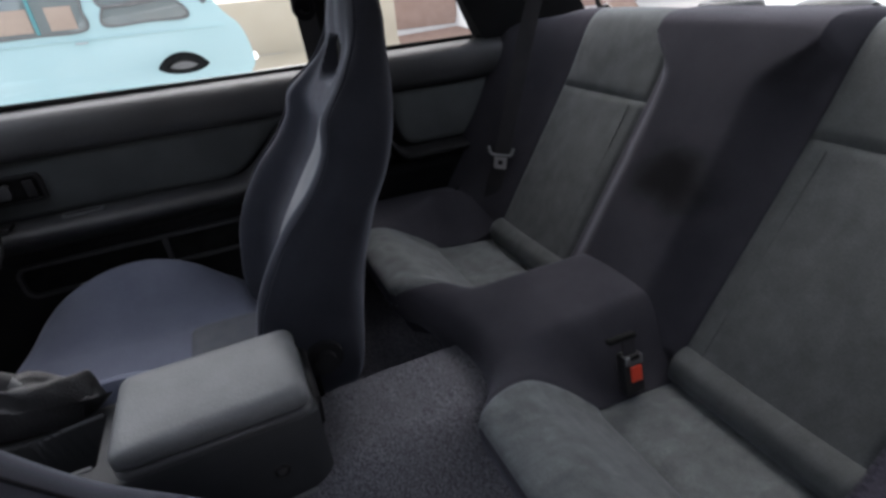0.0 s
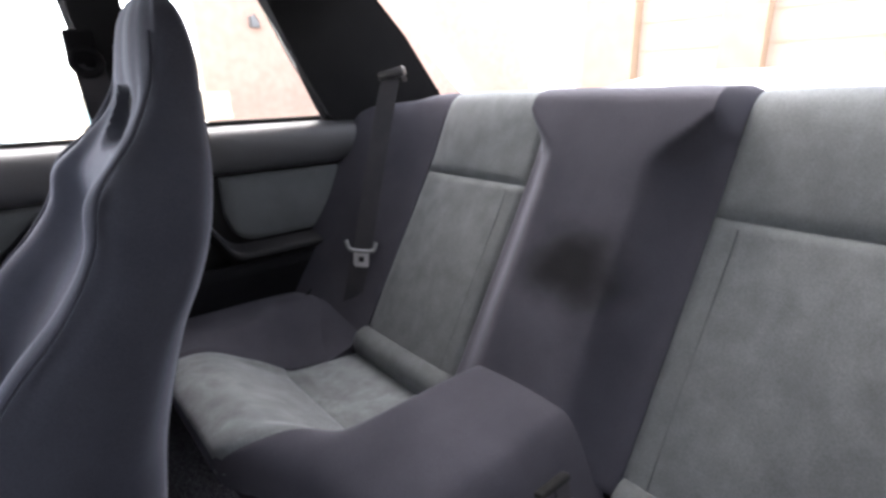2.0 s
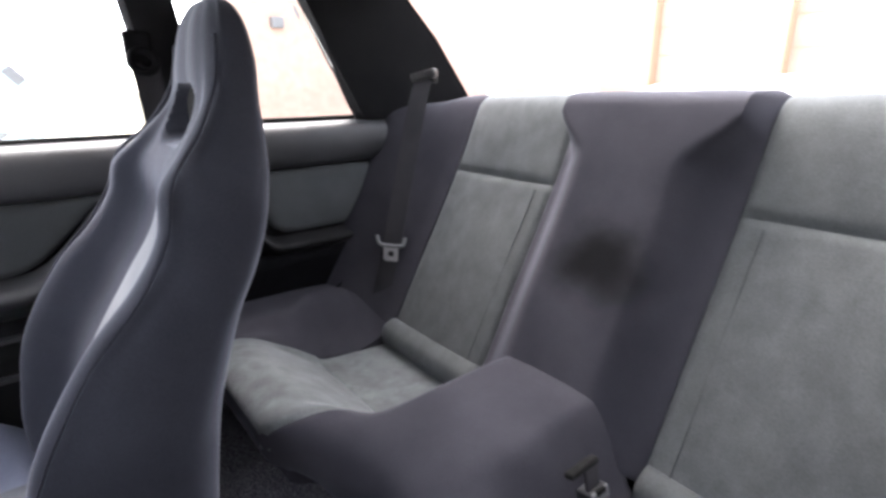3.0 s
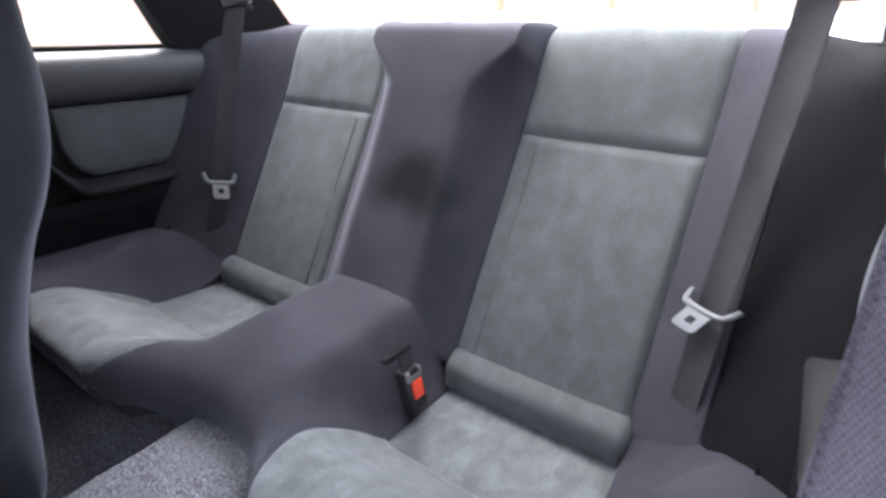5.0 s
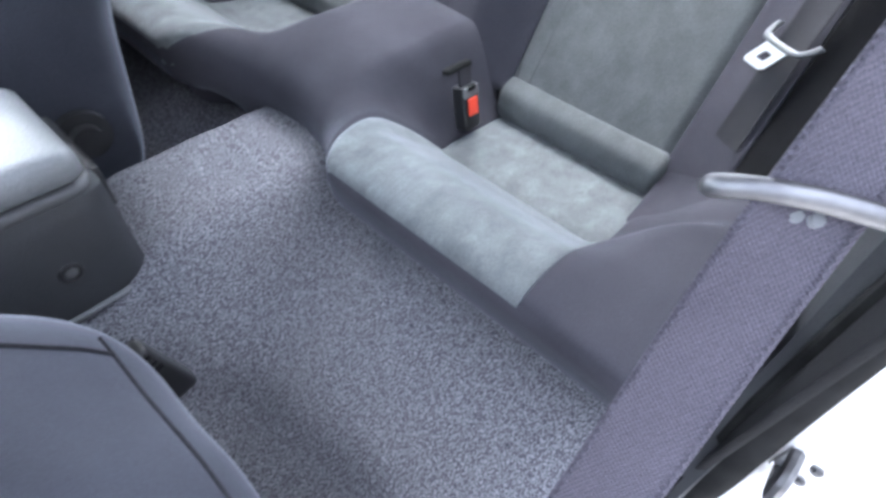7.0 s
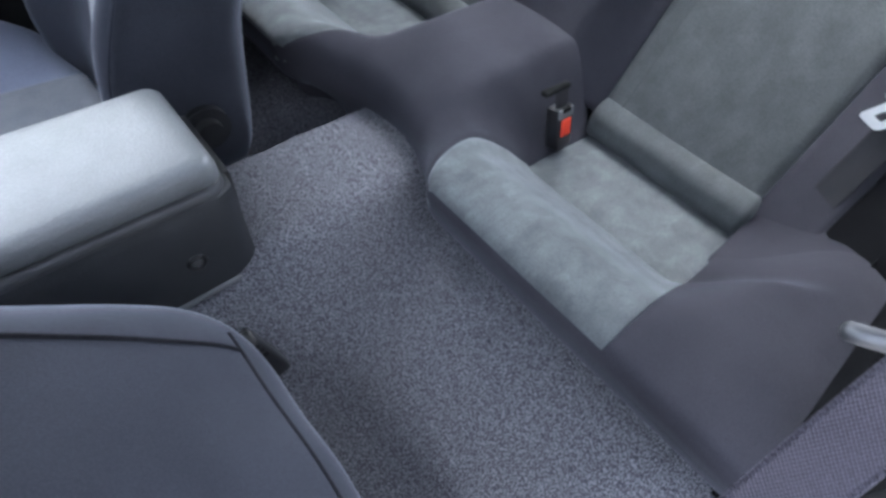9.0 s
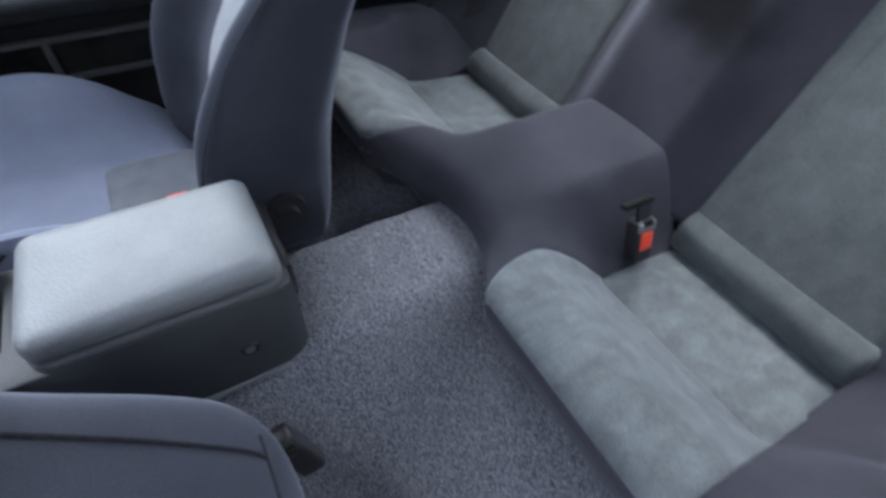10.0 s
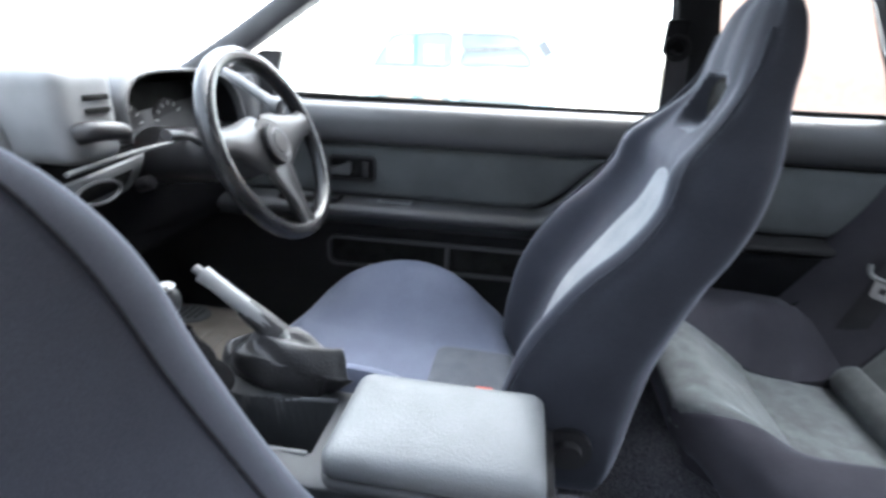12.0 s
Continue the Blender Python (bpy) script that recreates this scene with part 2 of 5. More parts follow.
def woven(m, along, across, pitch, depth):
    """Adds the crossed diagonal threads of belt webbing, light and dark and in relief."""
    nt = m.node_tree
    b = nt.nodes["Principled BSDF"]
    src = b.inputs["Base Color"].links[0].from_socket
    co = nt.nodes.new("ShaderNodeTexCoord").outputs["Object"]
    waves = []
    for sign in (1, -1):
        d = (Vector(along).normalized() + sign * Vector(across).normalized()) * (2 * math.pi / pitch)
        dot = nt.nodes.new("ShaderNodeVectorMath")
        dot.operation = "DOT_PRODUCT"
        dot.inputs[1].default_value = d
        nt.links.new(co, dot.inputs[0])
        sine = nt.nodes.new("ShaderNodeMath")
        sine.operation = "SINE"
        nt.links.new(dot.outputs["Value"], sine.inputs[0])
        waves.append(sine.outputs[0])
    add = nt.nodes.new("ShaderNodeMath")
    add.operation = "ADD"
    nt.links.new(waves[0], add.inputs[0])
    nt.links.new(waves[1], add.inputs[1])
    val = nt.nodes.new("ShaderNodeMapRange")
    val.inputs["From Min"].default_value, val.inputs["From Max"].default_value = -1.6, 1.6
    val.inputs["To Min"].default_value, val.inputs["To Max"].default_value = 1 - depth, 1 + depth
    nt.links.new(add.outputs[0], val.inputs["Value"])
    hs = nt.nodes.new("ShaderNodeHueSaturation")
    nt.links.new(src, hs.inputs["Color"])
    nt.links.new(val.outputs[0], hs.inputs["Value"])
    nt.links.new(hs.outputs[0], b.inputs["Base Color"])
    bp = nt.nodes.new("ShaderNodeBump")
    bp.inputs["Strength"].default_value, bp.inputs["Distance"].default_value = 0.5, 0.0008
    nt.links.new(add.outputs[0], bp.inputs["Height"])
    nt.links.new(bp.outputs[0], b.inputs["Normal"])


woven(WEBNEAR, (0.55, 0, 0.83), (0.62, -0.78, 0), 0.0030, 0.17)
SPOKE.node_tree.nodes["Principled BSDF"].inputs["Specular IOR Level"].default_value = 0.28
for cloth_black in (MATTVINYL, PILLAR, RUBBER):
    cloth_black.node_tree.nodes["Principled BSDF"].inputs["Specular IOR Level"].default_value = 0.05
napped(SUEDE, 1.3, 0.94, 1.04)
napped(LITNAPSUEDE, 4.1, 0.87, 1.13)
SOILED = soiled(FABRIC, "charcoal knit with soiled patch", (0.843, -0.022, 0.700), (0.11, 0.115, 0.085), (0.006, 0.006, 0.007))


# ---------- building helpers ----------
def finish(name, bm, mat, parent=None, label="", smooth=True, angle=40):
    me = bpy.data.meshes.new(name)
    bmesh.ops.recalc_face_normals(bm, faces=bm.faces)
    if smooth:
        for f in bm.faces:
            f.smooth = True
        lim = radians(angle)
        for e in bm.edges:
            if len(e.link_faces) == 2 and e.calc_face_angle(0) > lim:
                e.smooth = False
    bm.to_mesh(me)
    bm.free()
    me.materials.append(mat)
    ob = new(name, me)
    if parent:
        ob.parent = parent
    if label:
        ob["label"] = label
    return ob


def part(name, bm, mat, parent, label="", angle=40):
    return finish(name, bm, mat, parent, label, True, angle)


def thing(name, label, category, group="", kind=""):
    return tagged(new(name), label, category, group, kind)


def cr(points, t):
    """A smooth curve through points, t from 0 to 1."""
    n = len(points) - 1
    f = min(max(t, 0.0), 1.0) * n
    i = min(int(f), n - 1)
    f -= i
    p0, p1, p2, p3 = (points[max(0, min(n, k))] for k in (i - 1, i, i + 1, i + 2))
    return tuple(0.5 * (2 * b + (c - a) * f + (2 * a - 5 * b + 4 * c - d) * f * f + (3 * b - a - 3 * c + d) * f ** 3) for a, b, c, d in zip(p0, p1, p2, p3))


def ss(a, b, x):
    t = min(max((x - a) / (b - a), 0.0), 1.0)
    return t * t * (3 - 2 * t)


def sheet(fn, nu, nv, bm=None, close_u=False):
    bm = bm or bmesh.new()
    nrow = nu if close_u else nu + 1
    rows = [[bm.verts.new(fn(i / nu, j / nv)) for j in range(nv + 1)] for i in range(nrow)]
    for i in range(nu):
        a, b = rows[i], rows[(i + 1) % nrow]
        for j in range(nv):
            bm.faces.new((a[j], b[j], b[j + 1], a[j + 1]))
    return bm


def pad(fn, nu, nv, normal, seam=0.006, reach=0.012, depth=0.03, puff=0.0, base=True):
    """An upholstered panel: its edges are drawn in along a seam and run down to the foam below."""
    n = Vector(normal).normalized()
    pts = [[Vector(fn(i / nu, j / nv)) for j in range(nv + 1)] for i in range(nu + 1)]
    lu = sum((pts[i + 1][nv // 2] - pts[i][nv // 2]).length for i in range(nu))
    lv = sum((pts[nu // 2][j + 1] - pts[nu // 2][j]).length for j in range(nv))
    bm = bmesh.new()
    grid_v = []
    for i in range(nu + 1):
        row = []
        for j in range(nv + 1):
            du, dv = min(i, nu - i) / nu * lu, min(j, nv - j) / nv * lv
            e = max(0.0, 1 - min(du, dv) / reach)
            bulge = puff * min(1, 4 * (i / nu) * (1 - i / nu)) * min(1, 4 * (j / nv) * (1 - j / nv))
            row.append(bm.verts.new(pts[i][j] + n * (bulge - seam * e * e)))
        grid_v.append(row)
    for i in range(nu):
        for j in range(nv):
            bm.faces.new((grid_v[i][j], grid_v[i + 1][j], grid_v[i + 1][j + 1], grid_v[i][j + 1]))
    ring = [grid_v[i][0] for i in range(nu + 1)] + [grid_v[nu][j] for j in range(1, nv + 1)] + [grid_v[i][nv] for i in range(nu - 1, -1, -1)] + [grid_v[0][j] for j in range(nv - 1, 0, -1)]
    low = [bm.verts.new(v.co - n * depth) for v in ring]
    for k in range(len(ring)):
        bm.faces.new((ring[k], ring[(k + 1) % len(ring)], low[(k + 1) % len(ring)], low[k]))
    if base:
        bm.faces.new(low)
    return bm


def box(size, at=(0, 0, 0), bevel=0.005, seg=2, turn=None, bm=None):
    """A box with rounded edges."""
    one = bmesh.new()
    bmesh.ops.create_cube(one, size=1.0)
    bmesh.ops.scale(one, vec=size, verts=one.verts)
    if bevel > 0:
        bmesh.ops.bevel(one, geom=one.edges[:] + one.verts[:], offset=min(bevel, min(size) * 0.45), segments=seg, profile=0.6, affect="EDGES")
    if turn:
        bmesh.ops.rotate(one, cent=(0, 0, 0), matrix=Euler([radians(a) for a in turn]).to_matrix(), verts=one.verts)
    bmesh.ops.translate(one, vec=at, verts=one.verts)
    if bm is None:
        return one
    me = bpy.data.meshes.new("join")
    one.to_mesh(me)
    one.free()
    bm.from_mesh(me)
    bpy.data.meshes.remove(me)
    return bm


def tube(points, radius, seg=10, steps=None, flat=1.0, closed=False):
    """A round bar along a smooth curve; radius may be a function of the way along."""
    steps = steps or (len(points) - 1) * 6
    line = [Vector(cr(points, k / steps)) for k in range(steps + 1)]
    bm = bmesh.new()
    rings = []
    side = None
    for k, p in enumerate(line):
        d = (line[min(k + 1, steps)] - line[max(k - 1, 0)]).normalized()
        if side is None:
            side = d.orthogonal().normalized()
        side = (side - d * side.dot(d)).normalized()
        up = d.cross(side)
        r = radius(k / steps) if callable(radius) else radius
        rings.append([bm.verts.new(p + (side * math.cos(a) + up * math.sin(a) * flat) * r) for a in (2 * math.pi * q / seg for q in range(seg))])
    for a, b in zip(rings, rings[1:]):
        for q in range(seg):
            bm.faces.new((a[q], a[(q + 1) % seg], b[(q + 1) % seg], b[q]))
    bm.faces.new(rings[0]), bm.faces.new(rings[-1])
    return bm


def strap(points, width, thick=0.0022, across=(0, 1, 0), steps=24):
    """A flat webbing strip along a curve, across: the way its width runs."""
    line = [Vector(cr(points, k / steps)) for k in range(steps + 1)]
    bm = bmesh.new()
    rows = []
    for k, p in enumerate(line):
        d = (line[min(k + 1, steps)] - line[max(k - 1, 0)]).normalized()
        w = Vector(cr(across, k / steps)) if isinstance(across[0], tuple) else Vector(across)
        w = (w - d * w.dot(d)).normalized()
        n = d.cross(w)
        prof = [(-0.5, -0.6), (-0.5, 0.6), (-0.43, 1), (-0.4, 0.4), (0.4, 0.4), (0.43, 1), (0.5, 0.6), (0.5, -0.6), (0.43, -1), (0.4, -0.4), (-0.4, -0.4), (-0.43, -1)]
        rows.append([bm.verts.new(p + w * a * width + n * b * thick * 0.5) for a, b in prof])
    m = len(rows[0])
    for a, b in zip(rows, rows[1:]):
        for q in range(m):
            bm.faces.new((a[q], a[(q + 1) % m], b[(q + 1) % m], b[q]))
    bm.faces.new(rows[0]), bm.faces.new(rows[-1])
    return bm


def ringtube(center, axis_u, axis_v, r, minor, seg=64, tubes=12, squash=1.0):
    """A torus about center in the plane of two unit vectors."""
    c, u, v = Vector(center), Vector(axis_u).normalized(), Vector(axis_v).normalized()
    n = u.cross(v)
    bm = bmesh.new()
    rings = []
    for k in range(seg):
        a = 2 * math.pi * k / seg
        d = u * math.cos(a) + v * math.sin(a)
        rings.append([bm.verts.new(c + d * (r + minor * math.cos(b)) + n * minor * squash * math.sin(b)) for b in (2 * math.pi * q / tubes for q in range(tubes))])
    for k in range(seg):
        a, b = rings[k], rings[(k + 1) % seg]
        for q in range(tubes):
            bm.faces.new((a[q], a[(q + 1) % tubes], b[(q + 1) % tubes], b[q]))
    return bm


def prism(outline, depth, axis="y", at=0.0, bevel=0.0):
    """A flat outline of (a, b) pairs thickened along an axis. Outline planes: y: (x, z); x: (y, z); z: (x, y)."""
    place = {"y": lambda a, b, c: (a, c, b), "x": lambda a, b, c: (c, a, b), "z": lambda a, b, c: (a, b, c)}[axis]
    bm = bmesh.new()
    lo = [bm.verts.new(place(a, b, at)) for a, b in outline]
    hi = [bm.verts.new(place(a, b, at + depth)) for a, b in outline]
    n = len(outline)
    for k in range(n):
        bm.faces.new((lo[k], lo[(k + 1) % n], hi[(k + 1) % n], hi[k]))
    caps = [bm.faces.new(lo), bm.faces.new(hi)]
    if bevel > 0:
        edges = [e for f in caps for e in f.edges]
        bmesh.ops.bevel(bm, geom=edges, offset=bevel, segments=2, profile=0.6, affect="EDGES")
    return bm


def disc(center, normal, r, depth, seg=24, bevel=0.002):
    bm = bmesh.new()
    bmesh.ops.create_cone(bm, cap_ends=True, segments=seg, radius1=r, radius2=r, depth=depth)
    if bevel:
        bmesh.ops.bevel(bm, geom=[e for e in bm.edges if any(len(f.verts) > 4 for f in e.link_faces)], offset=bevel, segments=2, affect="EDGES")
    bmesh.ops.transform(bm, matrix=Matrix.Translation(center) @ Vector(normal).to_track_quat("Z", "Y").to_matrix().to_4x4(), verts=bm.verts)
    return bm


def rounded(cx, cy, w, h, r, n=5):
    """A rounded rectangle's outline."""
    pts = []
    for sx, sy, a0 in ((1, 1, 0), (-1, 1, 90), (-1, -1, 180), (1, -1, 270)):
        for k in range(n + 1):
            a = radians(a0 + 90 * k / n)
            pts.append((cx + sx * (w / 2 - r) + r * math.cos(a), cy + sy * (h / 2 - r) + r * math.sin(a)))
    return pts


def frame_prism(outer, inner, depth, axis="y", at=0.0):
    """A flat frame between two outlines of the same count, thickened."""
    place = {"y": lambda a, b, c: (a, c, b), "x": lambda a, b, c: (c, a, b), "z": lambda a, b, c: (a, b, c)}[axis]
    bm = bmesh.new()
    L = [[bm.verts.new(place(a, b, z)) for a, b in line] for line, z in ((outer, at), (inner, at), (inner, at + depth), (outer, at + depth))]
    n = len(outer)
    for q in range(4):
        A, B = L[q], L[(q + 1) % 4]
        for k in range(n):
            bm.faces.new((A[k], A[(k + 1) % n], B[(k + 1) % n], B[k]))
    return bm




def cushion_block(w, d, rc, levels, at=(0, 0, 0), n=7):
    """A padded block: a rounded plan drawn in and out; levels of (inset, z) from its foot to its top."""
    bm = bmesh.new()
    rings = []
    for inset, z in levels:
        plan = rounded(0, 0, w - 2 * inset, d - 2 * inset, max(0.002, rc - inset * 0.5), n)
        rings.append([bm.verts.new((x + at[0], y + at[1], z + at[2])) for x, y in plan])
    m = len(rings[0])
    for a, b in zip(rings, rings[1:]):
        for q in range(m):
            bm.faces.new((a[q], a[(q + 1) % m], b[(q + 1) % m], b[q]))
    bm.faces.new(rings[0]), bm.faces.new(rings[-1])
    return bm
# ---------- the car's floor, roof and shell ----------
def floor_height(x, y):
    """The carpet: flat footwells that rise under the bench, and a tunnel steep on its far side."""
    a = abs(y)
    low = 0.235 + 0.150 * ss(0.06, 0.42, x) * ss(0.05, 0.30, a) + 0.075 * ss(-0.34, -0.62, x)
    top = 0.382 + 0.048 * ss(0.08, 0.22, x)
    t = 1 - (ss(0.062, 0.090, y) if y > 0 else ss(0.075, 0.27, a))
    return low + (top - low) * t + 0.003 * noise.noise((x * 14, y * 14, 3.0))


def carpet_point(u, v):
    x, y = -1.05 + 1.6 * u, -0.66 + 1.32 * v
    return (x, y, floor_height(x, y))


floor = tagged(finish("floor", sheet(carpet_point, 150, 190), CARPET), "grey flecked loop carpet over the car floor and tunnel", "carpet", kind="structure")
floor_solid = floor.modifiers.new("thickness", "SOLIDIFY")
floor_solid.thickness, floor_solid.offset = 0.012, -1

car = thing("car_body", "white two-door car body shell with dark seals", "car")


def roof_point(u, v):
    x, y = -0.28 + 1.16 * u, -0.60 + 1.2 * v
    return (x, y, 1.265 - 0.05 * (2 * v - 1) ** 2 - 0.04 * (2 * u - 1) ** 2)


roof = part("roof", sheet(lambda u, v: tuple(Vector(roof_point(u, v)) + Vector((0, 0, 0.03))), 16, 16), WHITEPAINT, car)
m = roof.modifiers.new("thickness", "SOLIDIFY")
m.thickness = 0.012
ceiling = tagged(finish("ceiling", sheet(roof_point, 16, 16), HEADLINER), "dark grey cloth headlining under the car roof", "headlining", kind="structure")
m = ceiling.modifiers.new("thickness", "SOLIDIFY")
m.thickness = 0.01


def bar(name, pts, w, d, mat, parent, label="", across=(0, 1, 0), steps=14):
    """A pillar or rail: a rounded strip of width w and thickness d along a curve."""
    line = [Vector(cr(pts, k / steps)) for k in range(steps + 1)]
    bm = bmesh.new()
    rows = []
    prof = [(-0.5, -0.2), (-0.42, 0.35), (-0.25, 0.5), (0.25, 0.5), (0.42, 0.35), (0.5, -0.2), (0.4, -0.5), (-0.4, -0.5)]
    for k, p in enumerate(line):
        t = (line[min(k + 1, steps)] - line[max(k - 1, 0)]).normalized()
        n = Vector(across)
        n = (n - t * n.dot(t)).normalized()
        s = t.cross(n)
        ww = w(k / steps) if callable(w) else w
        rows.append([bm.verts.new(p + s * a * ww + n * b * d) for a, b in prof])
    for a, b in zip(rows, rows[1:]):
        for q in range(8):
            bm.faces.new((a[q], a[(q + 1) % 8], b[(q + 1) % 8], b[q]))
    bm.faces.new(rows[0]), bm.faces.new(rows[-1])
    return part(name, bm, mat, parent, label)


for s in (1, -1):
    inward = (0, -s, 0)
    bar("windscreen_pillar", [(-0.99, s * 0.66, 0.77), (-0.76, s * 0.655, 0.885), (-0.54, s * 0.645, 1.005), (-0.365, s * 0.625, 1.105), (-0.18, s * 0.60, 1.205)], 0.055, 0.05, TRIM, car, "charcoal windscreen pillar trim", inward)
    bar("roof_rail", [(-0.25, s * 0.60, 1.205), (0.2, s * 0.615, 1.235), (0.6, s * 0.61, 1.215), (0.88, s * 0.58, 1.19)], 0.05, 0.05, TRIM, car, "charcoal roof rail trim", inward)
    # quarter pillar, wide at its foot
    bm = bmesh.new()
    outline = [(0.640, 1.22), (0.685, 1.15), (0.760, 1.03), (0.824, 0.912), (0.848, 0.88), (1.20, 0.88), (1.145, 0.957), (1.02, 1.08), (0.90, 1.20)]
    bars = []
    for off in (0.0, 0.04):
        bars.append([bm.verts.new((x, s * (0.665 - 0.045 * ss(0.85, 1.15, x) - 0.085 * ss(0.93, 1.22, z) + off), z)) for x, z in outline])
    k = len(outline)
    for q in range(k):
        bm.faces.new((bars[0][q], bars[0][(q + 1) % k], bars[1][(q + 1) % k], bars[1][q]))
    bm.faces.new(bars[0]), bm.faces.new(bars[1])
    bmesh.ops.bevel(bm, geom=[e for e in bm.edges], offset=0.012, segments=3, affect="EDGES")
    part("quarter_pillar", bm, PILLAR, car, "black cloth-finish quarter pillar trim", 60)
    part("window_rubber", tube([(0.46, s * 0.69, 0.900), (0.64, s * 0.69, 0.900), (0.83, s * 0.69, 0.900)], 0.006, 8), RUBBER, car)

bar("centre_pillar", [(0.440, 0.665, 0.88), (0.425, 0.655, 1.0), (0.406, 0.64, 1.1), (0.385, 0.61, 1.23)], 0.090, 0.05, PILLAR, car, "black centre pillar trim between door and quarter window", (0, -1, 0))
bar("centre_pillar", [(0.39, -0.668, 0.24), (0.42, -0.668, 0.42), (0.462, -0.668, 0.56), (0.495, -0.664, 0.70), (0.50, -0.660, 0.90), (0.445, -0.65, 1.05), (0.40, -0.61, 1.22)], 0.105, 0.04, TRIM, car, "dark grey centre pillar trim beside the open door", (0, 1, 0))
# door aperture of the open side: white jamb, seal, sill and striker
EDGE = [(0.345, 0.24), (0.375, 0.34), (0.405, 0.45), (0.434, 0.58), (0.455, 0.72), (0.468, 0.88)]


def jamb(u, v):
    x, z = cr(EDGE, u)
    return (x + 0.02 + 0.03 * v, -0.700 - 0.105 * v, z)


part("door_jamb", sheet(jamb, 20, 6), WHITEPAINT, car, "white painted door jamb").modifiers.new("thickness", "SOLIDIFY").thickness = 0.012
part("door_seal", tube([(-0.6, -0.70, 0.33), (0.1, -0.70, 0.33), (0.27, -0.70, 0.335)] + [(x - 0.012, -0.684, z) for x, z in EDGE[1:]] + [(0.44, -0.665, 1.05), (0.39, -0.62, 1.22)], 0.019, 12, 90), RUBBER, car, "black rubber door seal")
part("seal_lip", tube([(x - 0.020, -0.668, z) for x, z in EDGE[1:]], 0.007, 8, 40), RUBBER, car)
bm = box((1.2, 0.10, 0.10), (-0.27, -0.745, 0.27), 0.03, 3)
part("sill", bm, WHITEPAINT, car, "white painted door sill")
bm = box((1.1, 0.06, 0.035), (-0.27, -0.668, 0.318), 0.012, 2)
part("scuff_plate", bm, PLASTIC, car, "black plastic scuff plate")
striker = part("striker", box((0.004, 0.032, 0.040), (0.418, -0.728, 0.475), 0.002, 1), CHROME, car, "zinc door striker plate")
part("striker_loop", tube([(0.416, -0.718, 0.492), (0.388, -0.716, 0.492), (0.380, -0.718, 0.476), (0.388, -0.722, 0.460), (0.416, -0.722, 0.460)], 0.006, 8), DULLSTEEL, striker)
for dz in (-0.02, 0.02):
    part("bolt", disc((0.415, -0.736, 0.475 + 0.6 * dz), (1, 0, 0), 0.005, 0.006, 10), DULLSTEEL, striker)
# the open door, swung wide ahead of the doorway
OA = radians(82)
def swung(q, z, off):
    return (-0.80 + q * math.cos(OA) + off * math.sin(OA), -0.76 - q * math.sin(OA) + off * math.cos(OA), z)
bm = sheet(lambda u, v: swung(1.16 * u, 0.24 + 0.66 * v, -0.02 - 0.03 * math.sin(math.pi * v)), 16, 12)
open_door = part("open_door", bm, WHITEPAINT, car, "white passenger door standing wide open")
thick = open_door.modifiers.new("thickness", "SOLIDIFY")
thick.thickness, thick.offset = 0.05, 0
part("door_trim", sheet(lambda u, v: swung(0.06 + 1.02 * u, 0.27 + 0.60 * v, 0.035 + 0.02 * math.sin(math.pi * v)), 16, 12), VINYL, open_door, "black inner trim of the open door").modifiers.new("thickness", "SOLIDIFY").thickness = 0.02
part("door_armrest", tube([swung(0.25, 0.60, 0.07), swung(0.55, 0.62, 0.075), swung(0.90, 0.66, 0.07)], 0.03, 10), VINYL, open_door)
# outer skins
for s in (1, -1):
    parts_x = [("rear_wing", 0.50, 1.95)] + ([("front_door_skin", -0.78, 0.47)] if s > 0 else []) + [("front_wing", -1.9, -0.80)]
    for nm, x0, x1 in parts_x:
        def skin(u, v, x0=x0, x1=x1, s=s):
            x, z = x0 + (x1 - x0) * u, 0.22 + 0.66 * v
            taper = 0.10 * ss(1.2, 2.0, abs(x))
            return (x, s * (0.80 + 0.035 * math.sin(math.pi * min(1, v * 1.1)) - taper - 0.05 * ss(0.8, 1.0, v)), z)
        ob = part(nm, sheet(skin, 12, 10), WHITEPAINT, car)
        md = ob.modifiers.new("thickness", "SOLIDIFY")
        md.thickness = 0.012
    for wx in (-1.42, 1.28):
        w = part("wheel", ringtube((wx, s * 0.74, 0.30), (1, 0, 0), (0, 0, 1), 0.24, 0.075, 40, 12, 1.2), RUBBER, car, "black tyre on an alloy wheel")
        part("rim", disc((wx, s * 0.76, 0.30), (0, 1, 0), 0.19, 0.10, 28, 0.01), GREYPLASTIC, w)
part("boot_lid", sheet(lambda u, v: (1.31 + 0.79 * u, -0.66 + 1.32 * v, 0.915 + 0.052 * ss(0, 0.22, u) * (1 - ss(0.62, 0.86, v)) + 0.02 * math.sin(math.pi * v) - 0.01 * u), 24, 20), WHITEPAINT, car, "white boot lid behind the rear window").modifiers.new("thickness", "SOLIDIFY").thickness = 0.02
part("tail_panel", box((0.05, 1.5, 0.6), (2.08, 0, 0.60), 0.02), WHITEPAINT, car)
part("bonnet", sheet(lambda u, v: (-2.15 + 1.2 * u, -0.72 + 1.44 * v, 0.72 + 0.16 * u + 0.03 * math.sin(math.pi * v)), 10, 14), WHITEPAINT, car, "white bonnet ahead of the windscreen").modifiers.new("thickness", "SOLIDIFY").thickness = 0.02
part("nose_panel", box((0.06, 1.45, 0.45), (-2.13, 0, 0.50), 0.02), WHITEPAINT, car)
part("underbody", box((3.9, 1.40, 0.03), (-0.05, 0, 0.165), 0.01), RUBBER, car)
